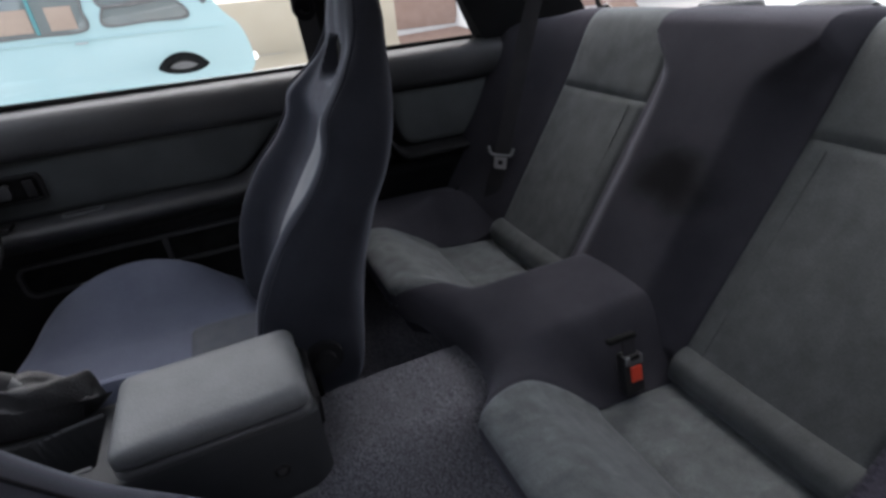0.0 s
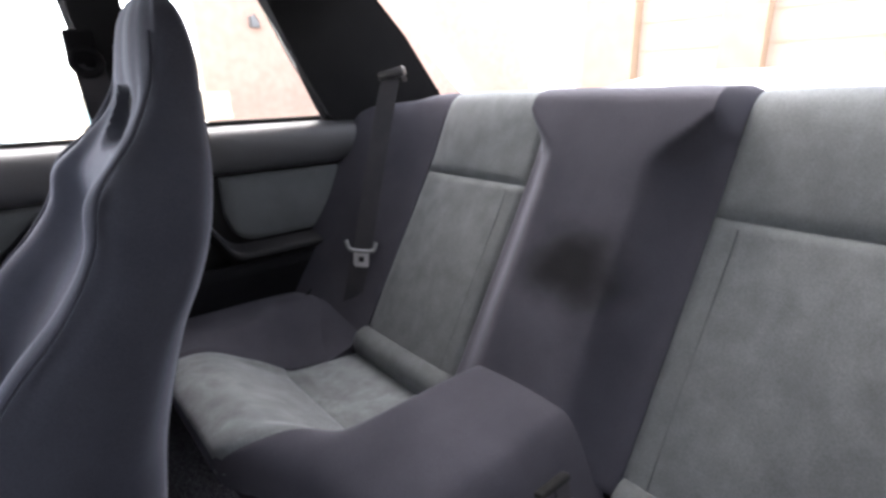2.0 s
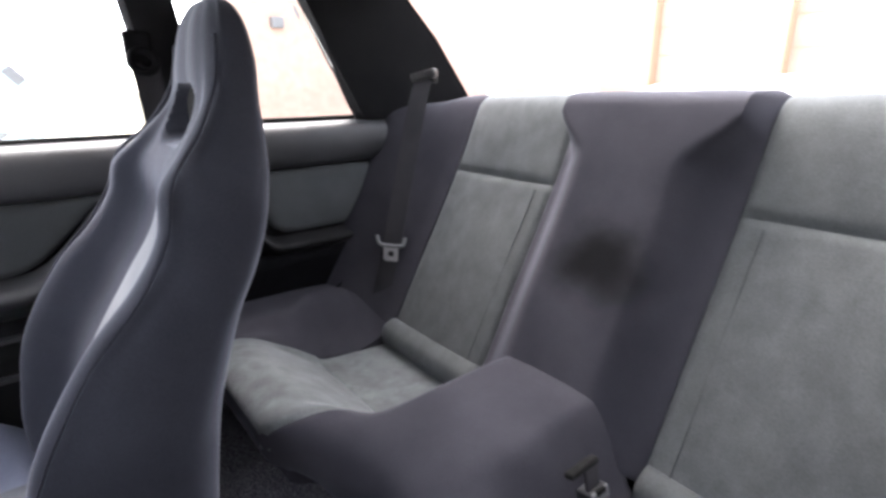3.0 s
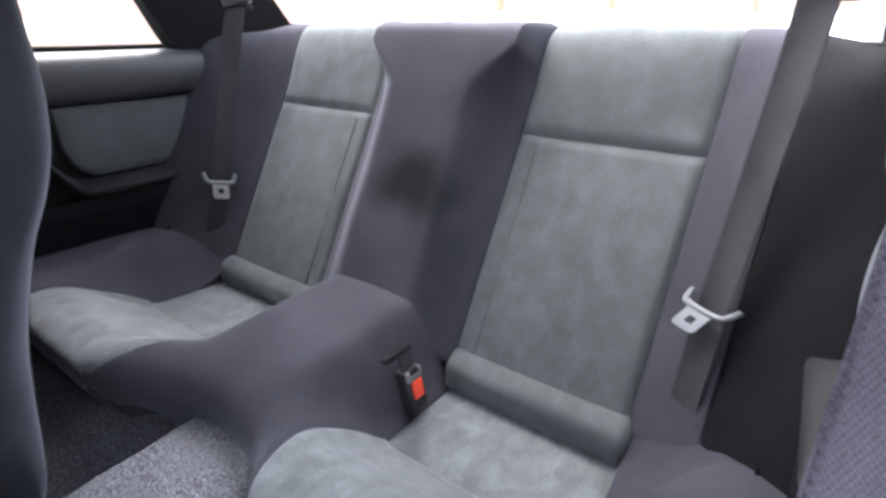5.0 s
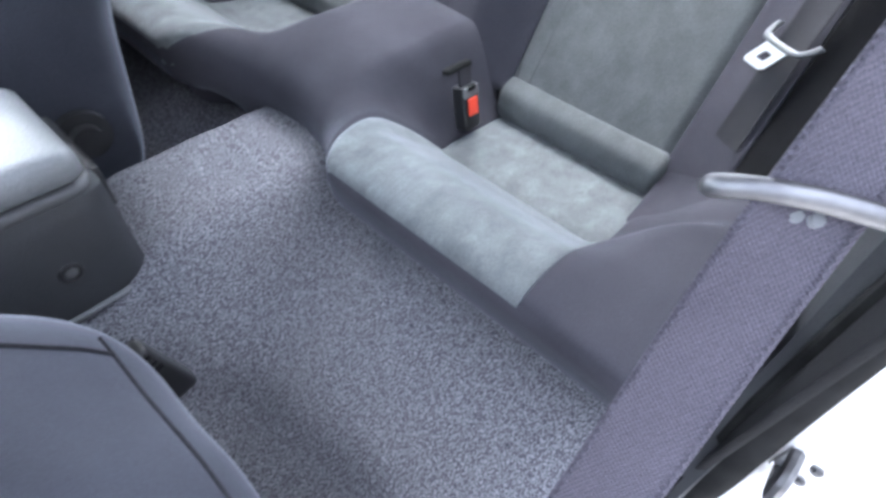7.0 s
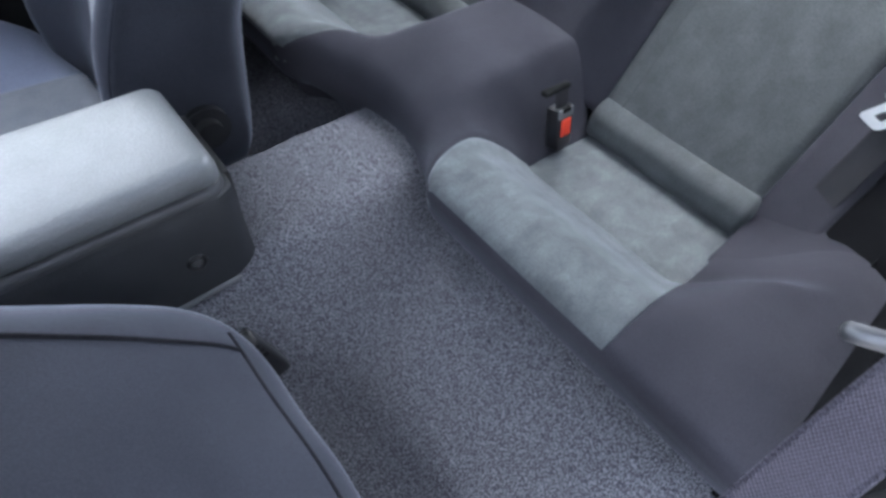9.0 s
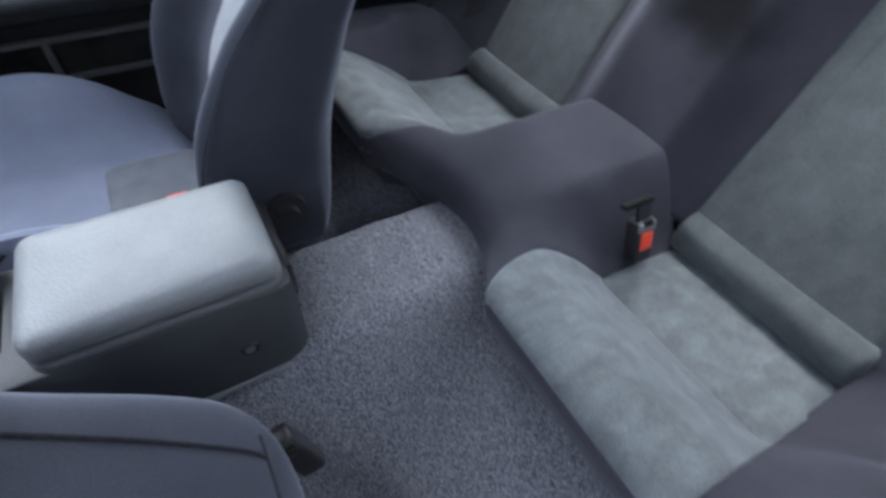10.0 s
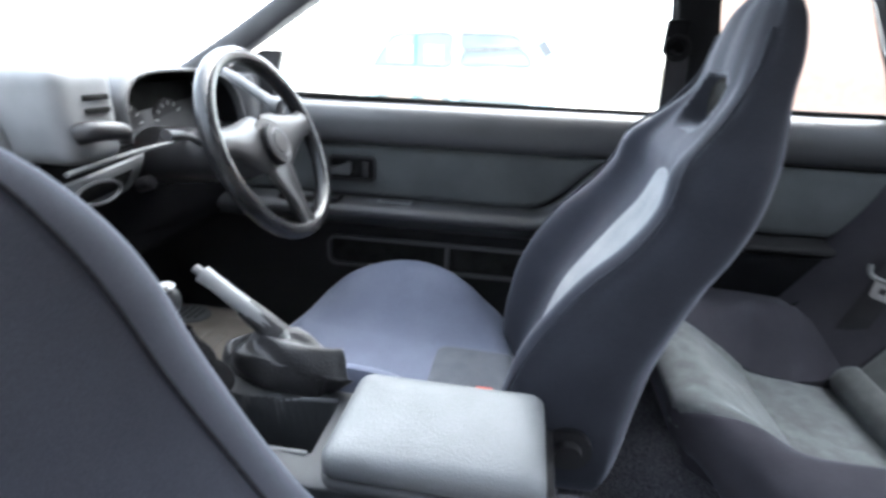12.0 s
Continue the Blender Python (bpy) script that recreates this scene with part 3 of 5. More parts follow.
for s in (1, -1):
    part("kick_panel", box((0.30, 0.02, 0.70), (-0.925, s * 0.665, 0.55), 0.006), VINYL, car, "black footwell side panel")
part("inner_sill", box((1.55, 0.05, 0.16), (-0.30, 0.682, 0.20), 0.01), VINYL, car, "black inner sill of the far door")
part("firewall", box((0.03, 1.36, 0.75), (-1.06, 0, 0.52), 0.01), VINYL, car)


def pane(name, a, b, c, d, bulge):
    """A gently curved sheet of glass between four corners."""
    A, B, C, D = map(Vector, (a, b, c, d))
    n = (B - A).cross(D - A).normalized()
    def fn(u, v):
        p = (A * (1 - u) + B * u) * (1 - v) + (D * (1 - u) + C * u) * v
        return p + n * bulge * (u * (1 - u) + v * (1 - v))
    ob = part(name, sheet(fn, 10, 8), GLASS, car, "clear curved car window glass")
    ob.modifiers.new("thickness", "SOLIDIFY").thickness = 0.004
    ob.visible_shadow = False
    return ob


pane("windscreen", (-1.02, -0.64, 0.88), (-1.02, 0.64, 0.88), (-0.27, 0.58, 1.235), (-0.27, -0.58, 1.235), 0.08)
pane("rear_window", (1.30, -0.64, 0.905), (1.30, 0.64, 0.905), (0.89, 0.545, 1.22), (0.89, -0.545, 1.22), -0.05)
pane("quarter_window", (0.43, 0.70, 0.89), (0.84, 0.69, 0.90), (0.66, 0.645, 1.19), (0.41, 0.65, 1.20), 0.02)
pane("quarter_window", (0.48, -0.70, 0.89), (0.84, -0.69, 0.90), (0.66, -0.645, 1.19), (0.46, -0.65, 1.20), -0.02)

# ---------- rear shelf ----------
shelf = thing("parcel_shelf", "dark carpeted rear parcel shelf behind the seat", "shelf")
part("board", sheet(lambda u, v: (1.06 + 0.23 * u, -0.60 + 1.2 * v, 0.925), 8, 14), TRIM, shelf).modifiers.new("thickness", "SOLIDIFY").thickness = 0.015
lamp = thing("high_brake_light", "long black brake light housing on the parcel shelf", "brake light")
part("housing", sheet(lambda u, v: (1.20 + 0.045 * math.cos(6.2832 * u) * math.sin(math.pi * (0.04 + 0.92 * v)) ** 0.5, -0.08 + 0.13 * v, 0.940 + 0.020 * math.sin(6.2832 * u) * math.sin(math.pi * (0.04 + 0.92 * v)) ** 0.5), 24, 24, None, True), PLASTIC, lamp)
speaker = thing("shelf_speaker", "low black speaker pod on the parcel shelf", "speaker")
pod = part("surround", ringtube((1.19, 0.19, 0.940), (1, 0, 0), (0, 1, 0), 0.05, 0.015, 36, 10, 1.0), PLASTIC, speaker)
part("grille", disc((1.19, 0.19, 0.942), (0, 0, 1), 0.052, 0.014, 30), RUBBER, pod)


# ---------- rear seat ----------
SEAT = [(0.475, 0.36), (0.425, 0.405), (0.378, 0.434), (0.362, 0.468), (0.361, 0.507), (0.392, 0.523), (0.445, 0.514), (0.515, 0.462), (0.577, 0.413), (0.610, 0.409), (0.645, 0.406), (0.680, 0.403), (0.715, 0.400), (0.752, 0.396)]
HIGH = [(0.385, 0.25), (0.376, 0.36), (0.370, 0.42), (0.366, 0.446), (0.371, 0.474), (0.390, 0.498), (0.425, 0.516), (0.475, 0.527), (0.54, 0.531), (0.60, 0.531), (0.65, 0.531), (0.69, 0.531), (0.73, 0.530), (0.785, 0.526)]
SIDE = [(0.475, 0.36), (0.425, 0.405), (0.378, 0.434), (0.362, 0.468), (0.361, 0.504), (0.398, 0.516), (0.45, 0.519), (0.51, 0.518), (0.575, 0.517), (0.61, 0.516), (0.645, 0.514), (0.68, 0.511), (0.72, 0.504), (0.77, 0.490)]


def cushion_point(u, y):
    a = abs(y)
    if a < 0.30:
        w = ss(0.078, 0.184, a)
        p, q = cr(HIGH, u), cr(SEAT, u)
    else:
        k = ss(0.55, 0.75, u)
        w = 1 - ss(0.44 + 0.010 * k, 0.53 + 0.07 * k, a)
        p, q = cr(SIDE, u), cr(SEAT, u)
    x, z = (p[0] + (q[0] - p[0]) * w, p[1] + (q[1] - p[1]) * w)
    back = 0.082 * max(0.0, 1 - (a / 0.19) ** 2) * (1 - ss(0.40, 0.85, u))
    crown = -0.012 * (a / 0.16) ** 2 * (1 - w) if a < 0.30 else 0.0
    return (x + back, y, z + crown)


ULIP, USEAM, UEND = 4.0 / 13, 8.0 / 13, 13.0 / 13
rear = thing("rear_bench", "moulded rear bench in charcoal knit with grey suede centre pads", "car seat")


def inner_edge(u):
    t = min(max((u - ULIP) / (USEAM - ULIP), 0), 1)
    return 0.178 - 0.020 * math.sin(math.pi * t) ** 0.8


part("centre_hump", pad(lambda i, j: cushion_point(0.02 + 0.98 * i, inner_edge(max(ULIP, 0.02 + 0.98 * i)) * (2 * j - 1)), 90, 60, (-0.3, 0, 1), 0.003, 0.008, 0.03, 0.0, False), FABRIC, rear, "raised charcoal knit centre hump")
for s in (1, -1):
    part("front_skirt", pad(lambda i, j, s=s: cushion_point(ULIP * i, s * (0.174 + 0.466 * j)), 14, 40, (-1, 0, 0.2), 0.002, 0.006, 0.03), FABRIC, rear, "charcoal knit front face")
for s in (1, -1):
    roll = lambda i, j, s=s: cushion_point(ULIP + (USEAM - ULIP) * i, s * (inner_edge(ULIP + (USEAM - ULIP) * i) * (1 - j) + 0.466 * j))
    part("thigh_roll", pad(roll, 34, 44, (0, 0, 1), 0.003, 0.008, 0.03), LITNAPSUEDE, rear, "rounded grey suede thigh roll, lightened for top light")
    part("cushion_pad", pad(lambda i, j, s=s: cushion_point(USEAM + (UEND - USEAM) * i, s * (0.178 + 0.288 * j)), 28, 36, (0, 0, 1), 0.006, 0.010, 0.03), LITNAPSUEDE, rear, "sunken grey suede seat pad, lightened for top light")
    part("side_cushion", pad(lambda i, j, s=s: cushion_point(ULIP + (1 - ULIP) * i, s * (0.467 + 0.177 * j)), 50, 20, (0, 0, 1), 0.003, 0.008, 0.03), FABRIC, rear, "charcoal knit outer cushion")

LOW = [(0.756, 0.372), (0.742, 0.394), (0.732, 0.418), (0.738, 0.444), (0.756, 0.457), (0.775, 0.456), (0.79, 0.44)]
BACK = [(0.756, 0.43), (0.787, 0.482), (0.827, 0.552), (0.871, 0.628), (0.916, 0.706), (0.960, 0.784), (0.983, 0.826), (1.003, 0.868), (1.021, 0.905), (1.042, 0.934), (1.072, 0.948), (1.105, 0.945)]
BN = Vector((-0.866, 0, 0.5))


def back_point(v, y):
    """A point of the backrest; v from its foot to its top."""
    a = abs(y)
    p = cr(BACK, v)
    plateau = 0.075 + 0.078 * ss(0.52, 0.70, v)
    top = 1 - 0.8 * ss(0.72, 0.92, v)
    proud = 0.0
    if a < 0.168:
        proud = (0.050 + 0.018 * ss(0.1, 0.4, v)) * (1 - ss(plateau, max(plateau + 0.012, 0.168), a)) * top
        proud -= 0.012 * math.exp(-((v - 0.36) / 0.12) ** 2) * (1 - (a / 0.168) ** 2)
    elif a > 0.455:
        proud = (0.062 * ss(0.455, 0.60, a) + 0.045 * ss(0.56, 0.66, a)) * (1 - 0.75 * ss(0.55, 0.95, v))
    drop = -0.035 * ss(0.47, 0.66, a) * ss(0.55, 0.9, v)
    return (p[0] + BN.x * proud, y, p[1] + BN.z * proud + drop)


VS = 5.0 / 11
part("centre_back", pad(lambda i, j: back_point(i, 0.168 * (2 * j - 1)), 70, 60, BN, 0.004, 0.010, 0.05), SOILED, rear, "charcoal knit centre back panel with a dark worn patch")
for s in (1, -1):
    def roll_point(i, j, s=s):
        x, z = cr(LOW, i)
        e = max(0.0, (2 * j - 1) - 0.90) / 0.10
        k = math.sqrt(max(0.0, 1 - 0.75 * e * e))
        return (0.765 + (x - 0.765) * k, s * (0.172 + 0.294 * j), 0.415 + (z - 0.415) * k)
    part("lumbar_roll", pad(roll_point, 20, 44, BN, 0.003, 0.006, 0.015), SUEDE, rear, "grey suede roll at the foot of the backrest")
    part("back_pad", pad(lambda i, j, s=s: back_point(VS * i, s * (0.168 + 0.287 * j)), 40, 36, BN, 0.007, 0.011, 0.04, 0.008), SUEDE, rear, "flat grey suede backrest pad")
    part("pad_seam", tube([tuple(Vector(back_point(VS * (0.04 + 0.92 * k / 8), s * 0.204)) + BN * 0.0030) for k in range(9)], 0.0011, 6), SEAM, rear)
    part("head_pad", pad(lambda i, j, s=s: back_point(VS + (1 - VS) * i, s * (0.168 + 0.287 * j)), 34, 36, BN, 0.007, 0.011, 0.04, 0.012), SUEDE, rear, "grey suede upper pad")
    wide = 0.20 if s > 0 else 0.086
    part("wing", pad(lambda i, j, s=s, wide=wide: back_point(i, s * (0.456 + wide * j)), 60, 22, BN, 0.003, 0.008, 0.05), FABRIC, rear, "charcoal knit side wing")
# Outer half of the near wing in matt black; the far wing is all knit.
part("wing_outer", pad(lambda i, j: back_point(i, -(0.544 + 0.112 * j)), 60, 14, BN, 0.003, 0.008, 0.05), MATTVINYL, rear, "matt black outer half of the near wing")
for s in (1, -1):
    def heel(i, j, s=s):
        y = s * (0.462 + 0.185 * j)
        p, q = Vector(cushion_point(0.80, y)) - Vector((0, 0, 0.004)), Vector(back_point(0.16, y)) + BN * -0.006
        m = p * (1 - i) + q * i
        return m + Vector((0.35, 0, -0.55)) * 0.055 * math.sin(math.pi * i)
    part("heel_bolster", pad(heel, 16, 20, BN, 0.002, 0.006, 0.05), FABRIC, rear, "charcoal knit fold where wing meets cushion")
part("foam_base", box((0.30, 1.22, 0.13), (0.66, 0, 0.31), 0.02), FABRIC, rear)
part("back_shell", prism([(0.80, 0.30), (0.86, 0.42), (1.03, 0.78), (1.10, 0.92), (1.14, 0.92), (1.14, 0.30)], 1.2, "y", -0.6), VINYL, rear)


# ---------- front seats ----------
# z, rear x, bolster front x, half width, depth of the centre behind the bolsters
RIB = [(0.318, 0.245, 0.180, 0.105, 0.008), (0.326, 0.262, 0.150, 0.150, 0.018), (0.345, 0.275, 0.118, 0.188, 0.034), (0.38, 0.287, 0.100, 0.210, 0.046), (0.44, 0.300, 0.094, 0.222, 0.060), (0.50, 0.312, 0.101, 0.230, 0.070), (0.60, 0.334, 0.126, 0.236, 0.080), (0.70, 0.366, 0.186, 0.236, 0.084), (0.76, 0.394, 0.242, 0.232, 0.066), (0.81, 0.414, 0.276, 0.222, 0.050), (0.86, 0.428, 0.290, 0.204, 0.038), (0.90, 0.438, 0.328, 0.165, 0.022), (0.95, 0.445, 0.370, 0.122, 0.004), (1.00, 0.448, 0.384, 0.112, -0.004), (1.045, 0.443, 0.394, 0.096, -0.005), (1.070, 0.434, 0.404, 0.070, -0.003), (1.080, 0.424, 0.412, 0.034, 0.0)]


def rib(t):
    return cr(RIB, t)


def rib_ring(t, n=56):
    z, xr, xb, hw, deep = rib(t)
    xf = xb + deep
    mid = (xb + xr) / 2
    sq = 1 - ss(0.38, 0.58, z)  # squarer at the foot
    half = [(0, xf), (0.36, xf - 0.002), (0.60, xf - 0.25 * deep), (0.76, xb + 0.10 * deep), (0.90, xb + 0.006), (1.0, xb + 0.24 * (xr - xb)), (1.0, mid + (0.10 + 0.18 * sq) * (xr - xb)), (0.93 + 0.035 * sq, xr - (0.20 - 0.10 * sq) * (xr - xb)), (0.72 + 0.08 * sq, xr - (0.05 - 0.02 * sq) * (xr - xb)), (0.38, xr - 0.004), (0, xr)]
    loop = half + [(-y, x) for y, x in half[-2:0:-1]] + [half[0]]
    pts = []
    for k in range(n):
        y, x = cr(loop, k / n)
        pts.append((x, y * hw, z))
    return pts


def rear_x(t, frac):
    """How far back the shell's rear face lies at a part of its half width."""
    z, xr, xb, hw, deep = rib(t)
    pts = [p for p in rib_ring(t, 240) if p[0] > (xb + xr) / 2]
    return min(pts, key=lambda p: abs(p[1] - frac * hw))[0]


def back_bmesh(hole=True):
    steps, n = 150, 128
    bm = bmesh.new()
    rings = []
    for k in range(steps + 1):
        row = []
        for x, y, z in rib_ring(k / steps, n):
            if hole:
                q = abs((y - 0.012) / 0.056) ** 3 + abs((z - 0.932) / 0.038) ** 3
                _, xr, xb, _, _ = rib(k / steps)
                if x < (xr + xb) / 2:
                    x += 0.040 * (1 - ss(0.7, 1.3, q))
            row.append(bm.verts.new((x, y, z)))
        rings.append(row)
    for a, b in zip(rings, rings[1:]):
        for q in range(n):
            bm.faces.new((a[q], a[(q + 1) % n], b[(q + 1) % n], b[q]))
    bm.faces.new(rings[0]), bm.faces.new(rings[-1])
    return bm


def front_strip(t0, t1, half, lift=0.003):
    """The paler centre strip of the backrest's front."""
    def fn(u, v):
        z, xr, xb, hw, deep = rib(t0 + (t1 - t0) * u)
        w = half * (1 - 0.25 * ss(0.6, 0.9, u)) * math.sqrt(max(0.02, 1 - max(0.0, (u - 0.86) / 0.14) ** 2))
        y = w * (2 * v - 1)
        return (xb + deep - lift - 0.25 * deep * ss(0.3, 0.62, abs(y) / hw), y, z)
    return pad(fn, 40, 20, (-1, 0, 0.4), 0.003, 0.008, 0.012)


THIGH = [(-0.42, -0.05), (-0.351, -0.008), (-0.283, 0.056), (-0.214, 0.096), (-0.145, 0.117), (-0.076, 0.118), (-0.008, 0.092), (0.061, 0.036), (0.13, -0.02)]


def cushion_top(x, y):
    """The front seat's cushion: a dished middle between swelling thigh bolsters."""
    a = abs(y) / 0.25
    rise = cr(THIGH, (x + 0.42) / 0.55)[1]
    bol = ss(0.30, 0.88, a) * (1 - 0.30 * ss(0.88, 1.0, a))
    return 0.412 + 0.025 * ss(0.1, -0.4, x) + rise * bol - 0.05 * ss(-0.33, -0.42, x)


def seat_cushion_bm():
    nx, ny = 44, 44
    def fn(u, v):
        x, y = -0.42 + 0.55 * u, 0.255 * (2 * v - 1)
        z = cushion_top(x, y)
        edge = max(0, 1 - min(u, 1 - u) * 0.55 / 0.05) ** 2 * 0.045 + max(0, 1 - min(v, 1 - v) * 0.51 / 0.03) ** 2 * 0.03
        return (x, y, z - edge)
    bm = sheet(fn, nx, ny)
    edges = [e for e in bm.edges if len(e.link_faces) == 1]
    ext = bmesh.ops.extrude_edge_only(bm, edges=edges)
    low = [g for g in ext["geom"] if isinstance(g, bmesh.types.BMVert)]
    for vert in low:
        vert.co = Vector((vert.co.x * 0.97 - 0.005, vert.co.y * 0.93, 0.30))
    return bm


def front_seat(name, label, cy, tilt=None, slide=0.0):
    seat = thing(name, label, "car seat", "front bucket seats")
    c = part("cushion", seat_cushion_bm(), LITNAVY, seat, "blue-navy velour cushion with raised thigh bolsters, top light painted in")
    def pad_point(u, v):
        x, y = -0.040 + 0.16 * u, 0.082 * (2 * v - 1)
        y *= 1 - 0.10 * max(0.0, 1 - u / 0.25) ** 2
        return (x, y, cushion_top(x, 0.0) + 0.007 - 0.006 * max(0.0, 1 - u / 0.20) ** 2 - 0.006 * max(0.0, abs(2 * v - 1) - 0.75) * 4)
    part("cushion_insert", pad(pad_point, 24, 28, (0, 0, 1), 0.010, 0.018, 0.02, 0.006), FADEDSUEDE, c, "blue-grey suede cushion insert")
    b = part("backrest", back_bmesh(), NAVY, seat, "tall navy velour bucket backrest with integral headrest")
    part("back_insert", front_strip(0.20, 0.590, 0.078), PALESUEDE, b, "grey suede backrest strip")
    part("harness_slot", prism([(0.012 + 0.054 * math.cos(radians(a)), 0.932 + 0.036 * math.sin(radians(a))) for a in range(0, 360, 15)], 0.006, "x", 0.388), RUBBER, b, "black harness slot")
    part("piping", tube([(rib(t)[2] + 0.002 + 0.02 * (rib(t)[1] - rib(t)[2]), -0.965 * rib(t)[3], rib(t)[0]) for t in [0.08 + 0.07 * k for k in range(12)]], 0.0028, 6), NAVY, b)
    part("piping", tube([(rib(t)[2] + 0.002 + 0.02 * (rib(t)[1] - rib(t)[2]), 0.965 * rib(t)[3], rib(t)[0]) for t in [0.08 + 0.07 * k for k in range(12)]], 0.0028, 6), NAVY, b)
    for s in (1, -1):
        part("back_seam", tube([(rear_x(t, s * 0.66), s * 0.66 * rib(t)[3], rib(t)[0]) for t in [0.165 + 0.0335 * k for k in range(19)]], 0.0026, 6), STITCH, b)
    part("hem_seam", tube([(rear_x(0.165, y), y * rib(0.165)[3], rib(0.165)[0]) for y in [-0.78 + 0.13 * k for k in range(13)]], 0.0022, 6), STITCH, b)
    part("base_frame", box((0.40, 0.40, 0.09), (-0.16, 0, 0.285), 0.015), RUBBER, seat)
    for s in (1, -1):
        part("seat_rail", box((0.50, 0.035, 0.05), (-0.13, s * 0.17, 0.252), 0.006), GREYPLASTIC, seat, "grey steel seat rail")
        if tilt:
            continue
        part("recliner_knob", disc((0.205, s * 0.232, 0.467), (0, 1, 0), 0.033, 0.050, 28, 0.014), PLASTIC, seat, "round black recliner knob")
        part("hinge_plate", box((0.09, 0.012, 0.12), (0.145, s * 0.215, 0.36), 0.005), RUBBER, seat)
    seat.matrix_basis = pose(slide, cy, 0)
    if tilt:
        for ob in seat.children:
            if ob.name.split(".")[0] == "backrest":
                ob.matrix_basis = tilt
    return seat


driver = front_seat("front_car_seat", "navy velour bucket seat with grey suede strip, standing upright", 0.345)
fold = Matrix.Translation((0.186, 0, 0.547)) @ Matrix.Rotation(radians(-51), 4, "Y") @ Matrix.Translation((-0.298, 0, -0.43))
passenger = front_seat("front_car_seat", "navy velour bucket seat with its backrest folded forward", -0.378, fold, -0.14)
bracket = part("release_lever", box((0.034, 0.026, 0.110), (0.244, 0.186, 0.364), 0.008, 3, (0, -14, 0)), PLASTIC, passenger, "small ribbed black release lever")
for k in range(3):
    part("rib", box((0.034, 0.030, 0.006), (0.230 + 0.003 * k, 0.186, 0.410 - 0.013 * k), 0.001, 1, (0, -14, 0)), VINYL, bracket)
# ---------- centre console ----------
console = thing("centre_console", "dark grey moulded centre console with padded lid", "console")


def console_bm():
    top = lambda x: 0.532 if x > -0.105 else 0.532 + 0.02 * ss(-0.105, -0.30, x) + 0.05 * ss(-0.30, -0.55, x)
    def fn(u, v):
        x = 0.168 - 0.798 * u
        ring = [(-0.088, 0.37), (-0.089, 0.42), (-0.088, 0.48), (-0.086, top(x) - 0.012), (-0.078, top(x)), (-0.03, top(x) + 0.001), (0.03, top(x) + 0.001), (0.078, top(x)), (0.086, top(x) - 0.012), (0.088, 0.48), (0.089, 0.42), (0.088, 0.37)]
        y, z = cr(ring, v)
        tray = ss(-0.112, -0.122, x) * (1 - ss(-0.262, -0.275, x))
        far = 0.024 + 0.032 * ss(-0.26, -0.12, x)
        if z > 0.50 and -0.040 < y < 0.060:
            z -= 0.105 * tray * ss(-0.040, -0.032, y) * (1 - ss(far - 0.006, far, y))
        r = max(0.0, 1 - u * 0.79 / 0.022)
        return (x - 0.012 * ss(0.40, 0.37, z) * (1 - ss(0, 0.05, u)), y * (1 - 0.10 * r * r), z)
    bm = sheet(fn, 160, 200)
    bm.verts.ensure_lookup_table()
    bm.faces.new([bm.verts[j] for j in range(201)])
    return bm


body = part("body", console_bm(), CONSOLEGREY, console, "dark grey plastic console body", 50)
lid = part("lid", cushion_block(0.248, 0.166, 0.018, [(0.003, 0.548), (0.0, 0.551), (0.0, 0.565), (0.0015, 0.571), (0.005, 0.5755), (0.010, 0.5785), (0.018, 0.580), (0.040, 0.581)], (0.038, 0, -0.004)), LEATHER, console, "pale grey padded leathered lid", 60)
part("lid_base", cushion_block(0.252, 0.170, 0.024, [(0.003, 0.530), (0.0, 0.533), (0.0, 0.541), (0.003, 0.545)], (0.038, 0, -0.004)), DASHGREY, console, "grey rim under the padded lid", 60)
part("tray_rim", tube([(-0.116, 0.058, 0.5345), (-0.16, 0.052, 0.5350), (-0.21, 0.038, 0.536), (-0.255, 0.027, 0.538), (-0.270, 0.0, 0.541), (-0.262, -0.030, 0.540), (-0.20, -0.042, 0.535), (-0.116, -0.042, 0.534)], 0.0030, 8, 60), GREYPLASTIC, console, "pale grey rim of the tray")
part("hinge", box((0.010, 0.12, 0.055), (0.170, 0.0, 0.508), 0.004), PLASTIC, console, "black lid hinge at the back")
for s in (1, -1):
    sc = part("screw", ringtube((0.099, s * 0.0895, 0.452), (1, 0, 0), (0, 0, 1), 0.0095, 0.003, 20, 8), PLASTIC, console, "recessed cross-head screw")
    part("screw_head", disc((0.099, s * 0.0885, 0.452), (0, 1, 0), 0.007, 0.004, 14, 0.001), CHROME, sc)
part("foot_flange", tube([(0.158, -0.060, 0.394), (0.152, -0.088, 0.393), (0.10, -0.0915, 0.391), (0.0, -0.0915, 0.390), (-0.2, -0.0915, 0.390)], 0.0035, 8, 40), GREYPLASTIC, console)
handbrake = thing("handbrake", "steel-capped handbrake lever in a creased leather boot", "handbrake")
part("lever", tube([(-0.192, 0.085, 0.570), (-0.252, 0.085, 0.626), (-0.307, 0.085, 0.671), (-0.342, 0.085, 0.697)], lambda t: 0.0128 + 0.0015 * math.sin(6 * t), 14, None, 1.2), GRIP, handbrake, "grey moulded lever grip")
part("button", tube([(-0.341, 0.085, 0.6965), (-0.353, 0.085, 0.705)], 0.006, 12, 4), DULLSTEEL, handbrake, "bright release button")


